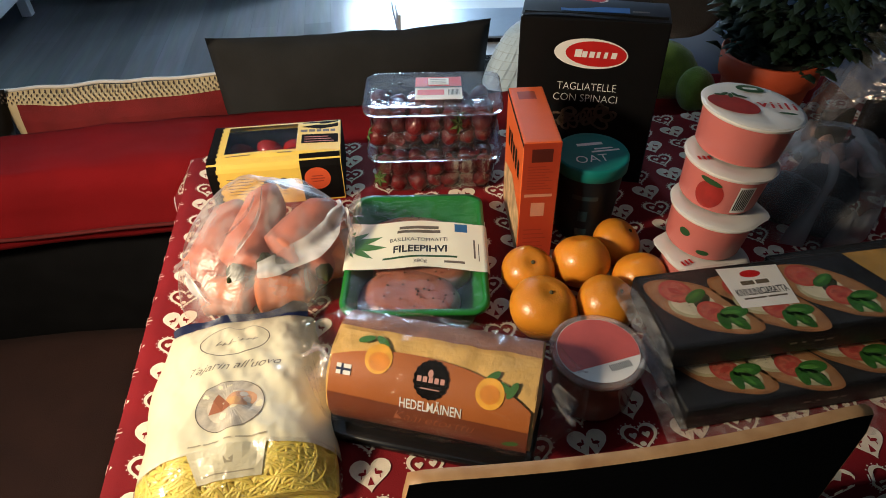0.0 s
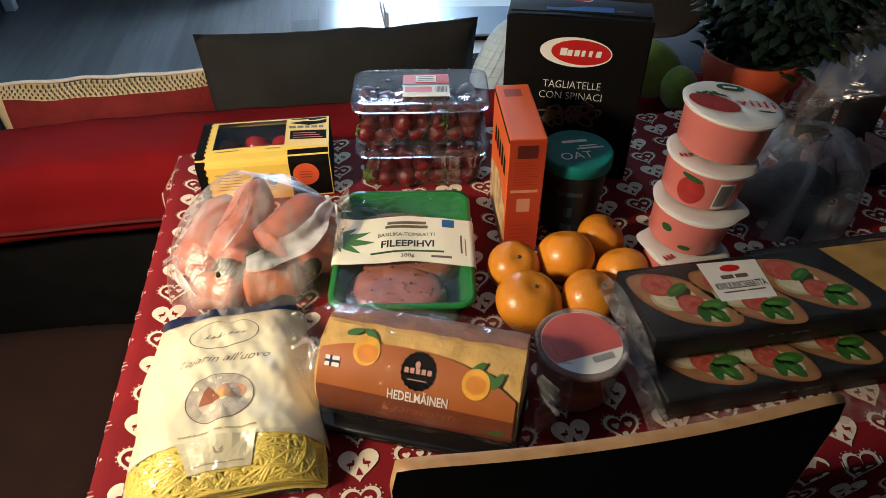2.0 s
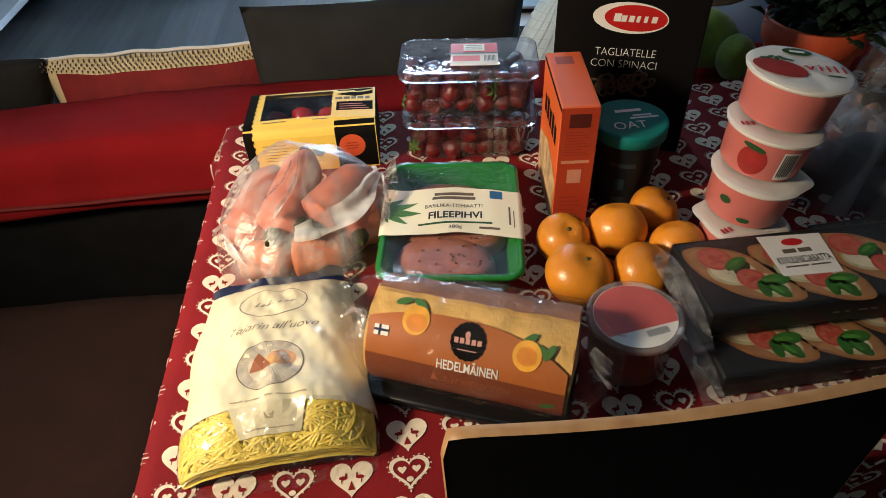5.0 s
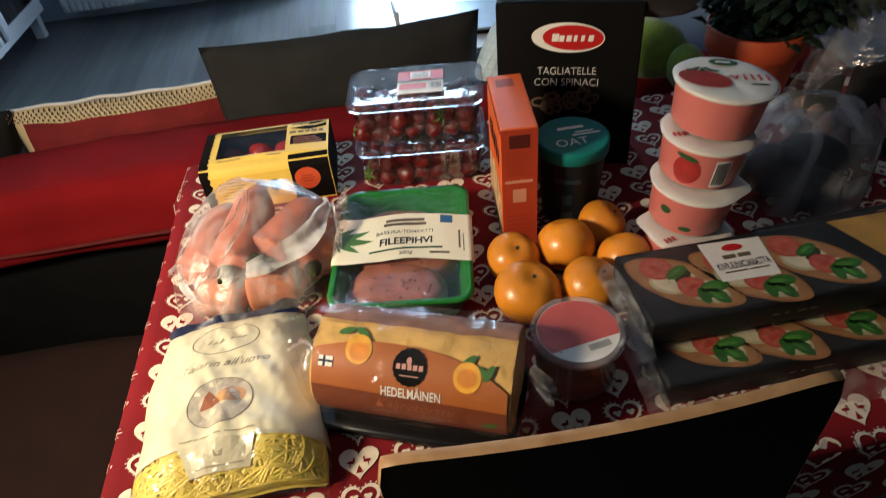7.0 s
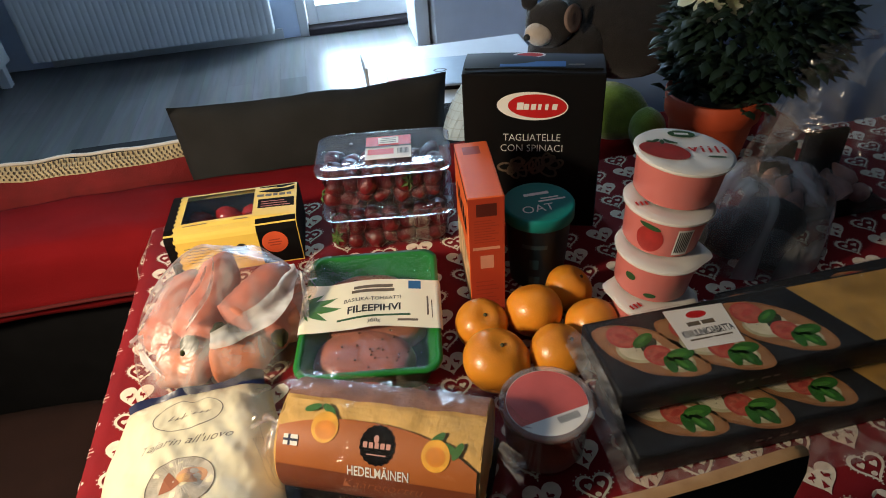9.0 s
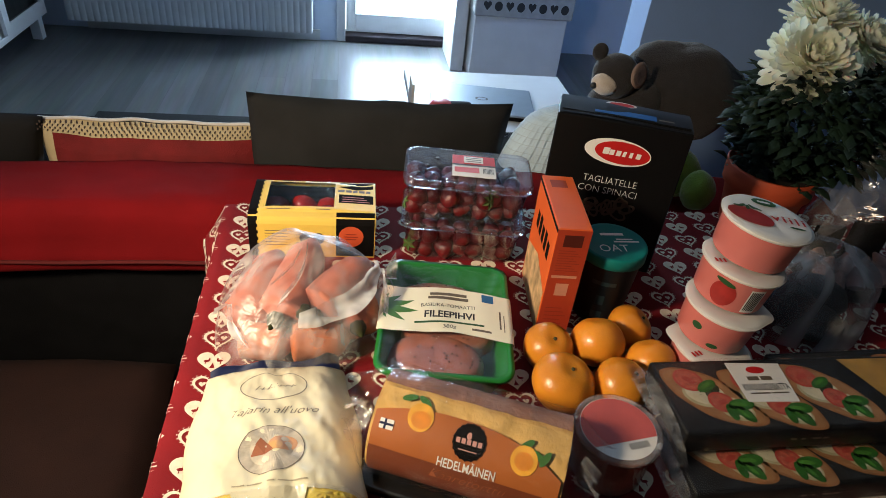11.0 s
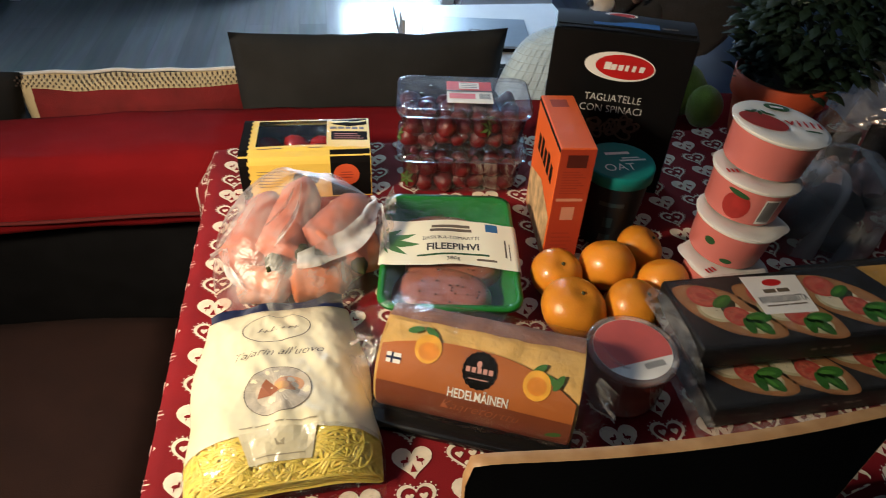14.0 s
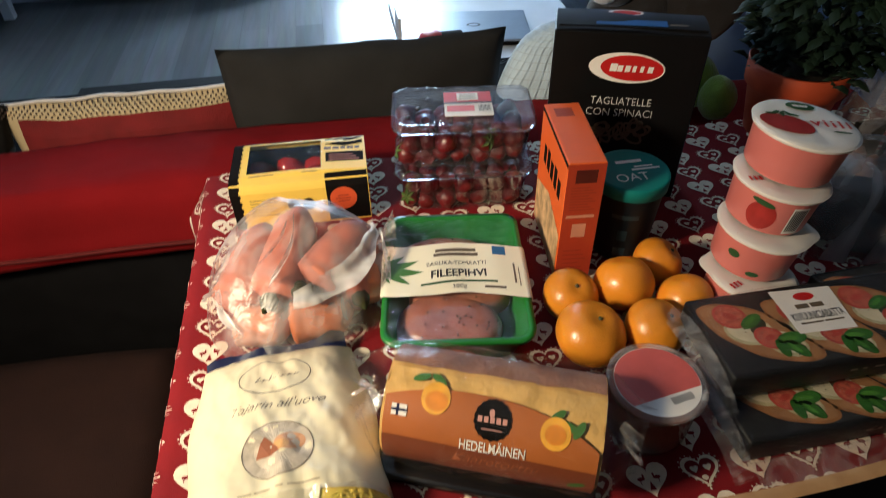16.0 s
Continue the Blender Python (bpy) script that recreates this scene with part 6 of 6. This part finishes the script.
def tube_bm(points, r0, r1, n=8, bm=None):
    bm = bm or bmesh.new()
    rows = []
    for k, p in enumerate(points):
        p = Vector(p)
        d = (Vector(points[min(k + 1, len(points) - 1)]) - Vector(points[max(k - 1, 0)])).normalized()
        sx = d.orthogonal().normalized()
        sy = d.cross(sx)
        r = r0 + (r1 - r0) * k / (len(points) - 1)
        rows.append([bm.verts.new(p + (sx * math.cos(6.283 * q / n) + sy * math.sin(6.283 * q / n)) * r) for q in range(n)])
    for a, b in zip(rows, rows[1:]):
        for q in range(n):
            bm.faces.new((a[q], a[(q + 1) % n], b[(q + 1) % n], b[q]))
    return bm


def bloom(x, y, z, size, tilt):
    st = part("stem", tube_bm([(x * 0.3, y * 0.3, 0.10), (x * 0.7, y * 0.7, 0.18), (x, y, z)], 0.003, 0.002), LEAF, plant)
    fb = bmesh.new()
    r2 = random.Random(int(size * 1e4) + int(z * 1e3))
    for ringn in range(9):
        cnt, ln, el = 26 - 2 * ringn, size * (1.0 - 0.085 * ringn), -22 + ringn * 12.5
        for k in range(cnt):
            a = 6.283 * k / cnt + ringn * 0.3 + r2.uniform(-0.08, 0.08)
            l2, e2 = ln * r2.uniform(0.85, 1.1), radians(el + r2.uniform(-9, 9))
            d = Vector((math.cos(a) * math.cos(e2), math.sin(a) * math.cos(e2), math.sin(e2)))
            s_ = Vector((-math.sin(a), math.cos(a), 0)) * size * 0.085
            up = Vector((0, 0, 1)) * size * 0.05
            rows = [(0.0, 0.45, 0.0), (0.45, 1.0, -1.0), (0.78, 1.25, -0.9), (0.94, 0.95, 0.0), (1.0, 0.35, 0.7)]
            pr_ = [[fb.verts.new(d * l2 * t + s_ * w * q + up * (z + 0.8 * q * q)) for q in (-1, 0, 1)] for t, w, z in rows]
            for r0_, r1_ in zip(pr_, pr_[1:]):
                for q in (0, 1):
                    fb.faces.new((r0_[q], r0_[q + 1], r1_[q + 1], r1_[q]))
    part("flower_head", fb, PETAL, plant, "cream chrysanthemum bloom with narrow petals").matrix_local = pose(x, y, z, *tilt, 0)


bloom(-0.008, 0.010, 0.276, 0.074, (38, -10))
bloom(0.036, 0.080, 0.318, 0.062, (18, 0))
bloom(0.104, 0.056, 0.292, 0.058, (25, 20))

# ---- plush toys and the quilted bundle on the sofa ----


def blob_bm(rx, ry, rz, seed, amp=0.1, n=28):
    return sheet_bm(lambda u, v: (lambda a, t: (lambda k: (rx * k * math.cos(t) * math.cos(a), ry * k * math.cos(t) * math.sin(a), rz * k * math.sin(t)))(1 + amp * n3(math.cos(t) * math.cos(a), math.cos(t) * math.sin(a), math.sin(t), 1.7, seed)))(6.28318 * u, math.pi * (v - 0.5)), n, n // 2, close_u=True)


def joined(pieces):
    bm = bmesh.new()
    for b, m in pieces:
        bmesh.ops.transform(b, matrix=m, verts=b.verts)
        me = bpy.data.meshes.new("tmp")
        b.to_mesh(me)
        b.free()
        bm.from_mesh(me)
        bpy.data.meshes.remove(me)
    return bm


pt = thing("plush_animal", pose(0.685, 0.95, 0.695) @ Matrix.Scale(0.87, 4), "grey-brown plush animal with a pale muzzle lying on the sofa", "plush toy")
part("body", joined([(blob_bm(0.17, 0.10, 0.122, 3, 0.18), pose(0.215, 0.06, 0.110)), (blob_bm(0.10, 0.08, 0.085, 6, 0.15), pose(0.09, 0.03, 0.08)), (blob_bm(0.055, 0.052, 0.052, 2, 0.05), pose(0.025, 0.0, 0.165)), (blob_bm(0.018, 0.012, 0.020, 5, 0.05), pose(-0.018, 0.015, 0.215))]), PLUSHG, pt, "grey-brown fur")
part("muzzle", joined([(blob_bm(0.034, 0.028, 0.024, 4, 0.05), pose(-0.008, -0.030, 0.156, 0, 15, 20))]), PLUSHC, pt, "pale muzzle")
part("ear", joined([(lathe_bm([(0, 0), (0.026, 0.004), (0.030, 0.010), (0.022, 0.012), (0.0, 0.006)], 20), pose(0.055, -0.04, 0.185, 80, 0, 35))]), mat("pinkish_ear_plush", (0.25, 0.17, 0.14), 0.95, bump=1.0, bump_scale=300), pt, "round inner ear")
part("nose", blob_bm(0.008, 0.007, 0.007, 1, 0.02, 14), INK, pt).matrix_local = pose(-0.040, -0.044, 0.157)

lp = thing("plush_animal", pose(0.757, 0.665, 0.71), "lime green plush toy on the sofa back", "plush toy")
part("body", joined([(blob_bm(0.075, 0.05, 0.048, 2, 0.12), pose(-0.02, 0.055, 0.050, 0, 15, -20)), (blob_bm(0.030, 0.030, 0.036, 7, 0.06), pose(0.025, -0.005, 0.036))]), PLUSHL, lp, "lime green fur")

qb = thing("quilted_bundle", pose(0.590, 0.865, 0.70), "pale blue quilted blanket bundled on the sofa", "blanket")
part("blanket", sheet_bm(lambda u, v: (lambda a, t: (0.125 * (1 + 0.10 * n3(math.cos(a), math.sin(a), t, 1.5, 3)) * math.cos(t) ** 0.6 * math.cos(a) + 0.03 * math.sin(t), 0.050 * math.cos(t) ** 0.6 * math.sin(a), 0.122 * math.sin(t) - 0.02 + 0.003 * (abs(math.sin(24 * a)) ** 0.3 + abs(math.sin(26 * t)) ** 0.3)))(6.28318 * u, v * 1.57), 150, 60, close_u=True), QUILT, qb, "pale quilted fabric")


def quilt_at(a, t, h):
    k = 1 + 0.10 * n3(math.cos(a), math.sin(a), t, 1.5, 3)
    c = max(0.0, math.cos(t)) ** 0.6
    return ((0.125 * k + h) * c * math.cos(a) + 0.03 * math.sin(t), (0.050 + h) * c * math.sin(a), (0.122 + h) * math.sin(t) - 0.02 + 0.004)


grid = bmesh.new()
for k in range(22):
    a = math.pi + k * math.pi / 21
    sheet_bm(lambda u, v: quilt_at(a + (0.012 + 0.006 * math.sin(40 * v)) * (u - 0.5) + 0.02 * math.sin(9 * v + k), v * 1.5, 0.0025), 1, 24, grid)
for k in range(11):
    t_ = 0.05 + k * 0.13
    sheet_bm(lambda u, v: quilt_at(math.pi + u * math.pi, t_ + 0.010 * (v - 0.5), 0.0028), 40, 1, grid)
tagged(part("stitching", grid, mat("blue_grey_stitching", (0.40, 0.51, 0.60), 0.8), qb, "blue-grey stitched grid"), kind="stuff")

# ---- clear shopping bags with their contents at the far end of the table ----
sb = thing("produce_bag", pose(0.775, 0.338, T) @ Matrix.Diagonal((0.92, 0.88, 0.95, 1)), "knotted clear plastic bag of dark produce", "plastic bag")


def sack(u, v):
    a, t = 6.28318 * u, v * 1.5
    b = 0.098 * math.cos(t) ** 0.5 * (1 + 0.10 * n3(math.cos(a) * 2, math.sin(a) * 2, t, 1.3, 5) + 0.05 * math.sin(9 * a) * v)
    return (b * math.cos(a), b * 0.85 * math.sin(a), 0.002 + 0.115 * math.sin(t) ** 0.9)


part("bag", sheet_bm(sack, 60, 26, close_u=True), film("smoky_bag_film", (0.80, 0.82, 0.86), 0.24, 0.20, 0.8, 16, 0.7, (1, 1, 0.2), 2), sb, "smoky clear bag")
part("knot", sheet_bm(lambda u, v: (lambda a, r: (0.02 + 0.060 * v + r * math.cos(a), 0.05 + 0.02 * v + r * 0.5 * math.sin(a), 0.105 + 0.050 * v + r * 0.6 * math.sin(a)))(6.28318 * u, 0.007 + 0.016 * v * (1 + 0.4 * math.sin(18.85 * u))), 40, 12, close_u=True), SEAL, sb, "twisted clear handle")
for x, y, r in ((-0.03, 0.0, 0.045), (0.035, 0.02, 0.042), (0.0, -0.04, 0.036)):
    part("produce", blob_bm(r, r, r * 0.9, x * 90, 0.08), mat("dark_produce", (0.014, 0.013, 0.013), 0.8, vary=0.4), sb).matrix_local = pose(x, y, r * 0.6) @ Matrix.Diagonal((1.1, 1.1, 0.65, 1))
av = thing("avocado", pose(0.672, 0.352, T + 0.030), "dark olive avocado behind the pots", "avocado")
part("skin", blob_bm(0.045, 0.034, 0.031, 8, 0.06), mat("avocado_skin", (0.07, 0.055, 0.03), 0.45, vary=0.4, scale=60, bump=0.6, bump_scale=200), av)

gb_ = thing("garlic_bag", pose(0.905, 0.425, T), "black-lidded crate bag of pink garlic bulbs", "garlic")
part("dark_card", box_bm(-0.012, 0.050, 0.006, 0.014, 0.030, 0.092, 0.002), BLACKC, gb_, smooth=False)
part("dark_card", box_bm(-0.065, -0.020, 0.010, 0.018, 0.030, 0.080, 0.002), BLACKC, gb_, smooth=False)
rnd = random.Random(8)
for k in range(9):
    part("clove", joined([(lathe_bm([(0, -0.016), (0.011, -0.012), (0.014, 0.0), (0.009, 0.012), (0.003, 0.024), (0, 0.026)], 14), Matrix.Identity(4))]), GARLIC, gb_, "pinkish garlic bulb").matrix_local = pose(-0.05 + 0.032 * (k % 4), -0.045 + 0.03 * (k // 4), 0.022 + 0.006 * (k % 3), rnd.uniform(-60, 60), rnd.uniform(-60, 60), 0)
part("dark_base", box_bm(-0.075, 0.080, -0.065, 0.045, 0.001, 0.012, 0.004), BLACKC, gb_)
cl = thing("plastic_bag", pose(0.975, 0.45, T) @ Matrix.Diagonal((0.78, 0.80, 0.85, 1)), "crumpled clear blue-tinted carrier bag", "plastic bag")
part("bag", sheet_bm(lambda u, v: (lambda a, t: ((0.16 * math.cos(t) ** 0.6 * (1 + 0.22 * n3(math.cos(a) * 2, math.sin(a) * 2, t * 2, 1.6, 9))) * math.cos(a), 0.13 * math.cos(t) ** 0.6 * (1 + 0.22 * n3(math.cos(a) * 2, math.sin(a) * 2, t * 2, 1.6, 9)) * math.sin(a), 0.002 + 0.24 * math.sin(t) * (1 + 0.12 * n3(a, t, 0, 2, 3))))(6.28318 * u, v * 1.55), 70, 30, close_u=True), film("blue_clear_bag", (0.86, 0.90, 0.97), 0.14, 0.045, 0.9, 14, 0.6, (1, 1, 0.4), 3), cl, "crinkled film")
part("handle", sheet_bm(lambda u, v: (lambda a: (0.02 + 0.075 * math.cos(a) + 0.01 * n3(u * 6, v, 0, 1, 2), -0.05 + 0.05 * v * (0.6 + 0.4 * math.sin(7 * u)), 0.190 + 0.085 * math.sin(a)))(math.pi * u), 40, 6), SEAL, cl, "limp clear carrying handle")
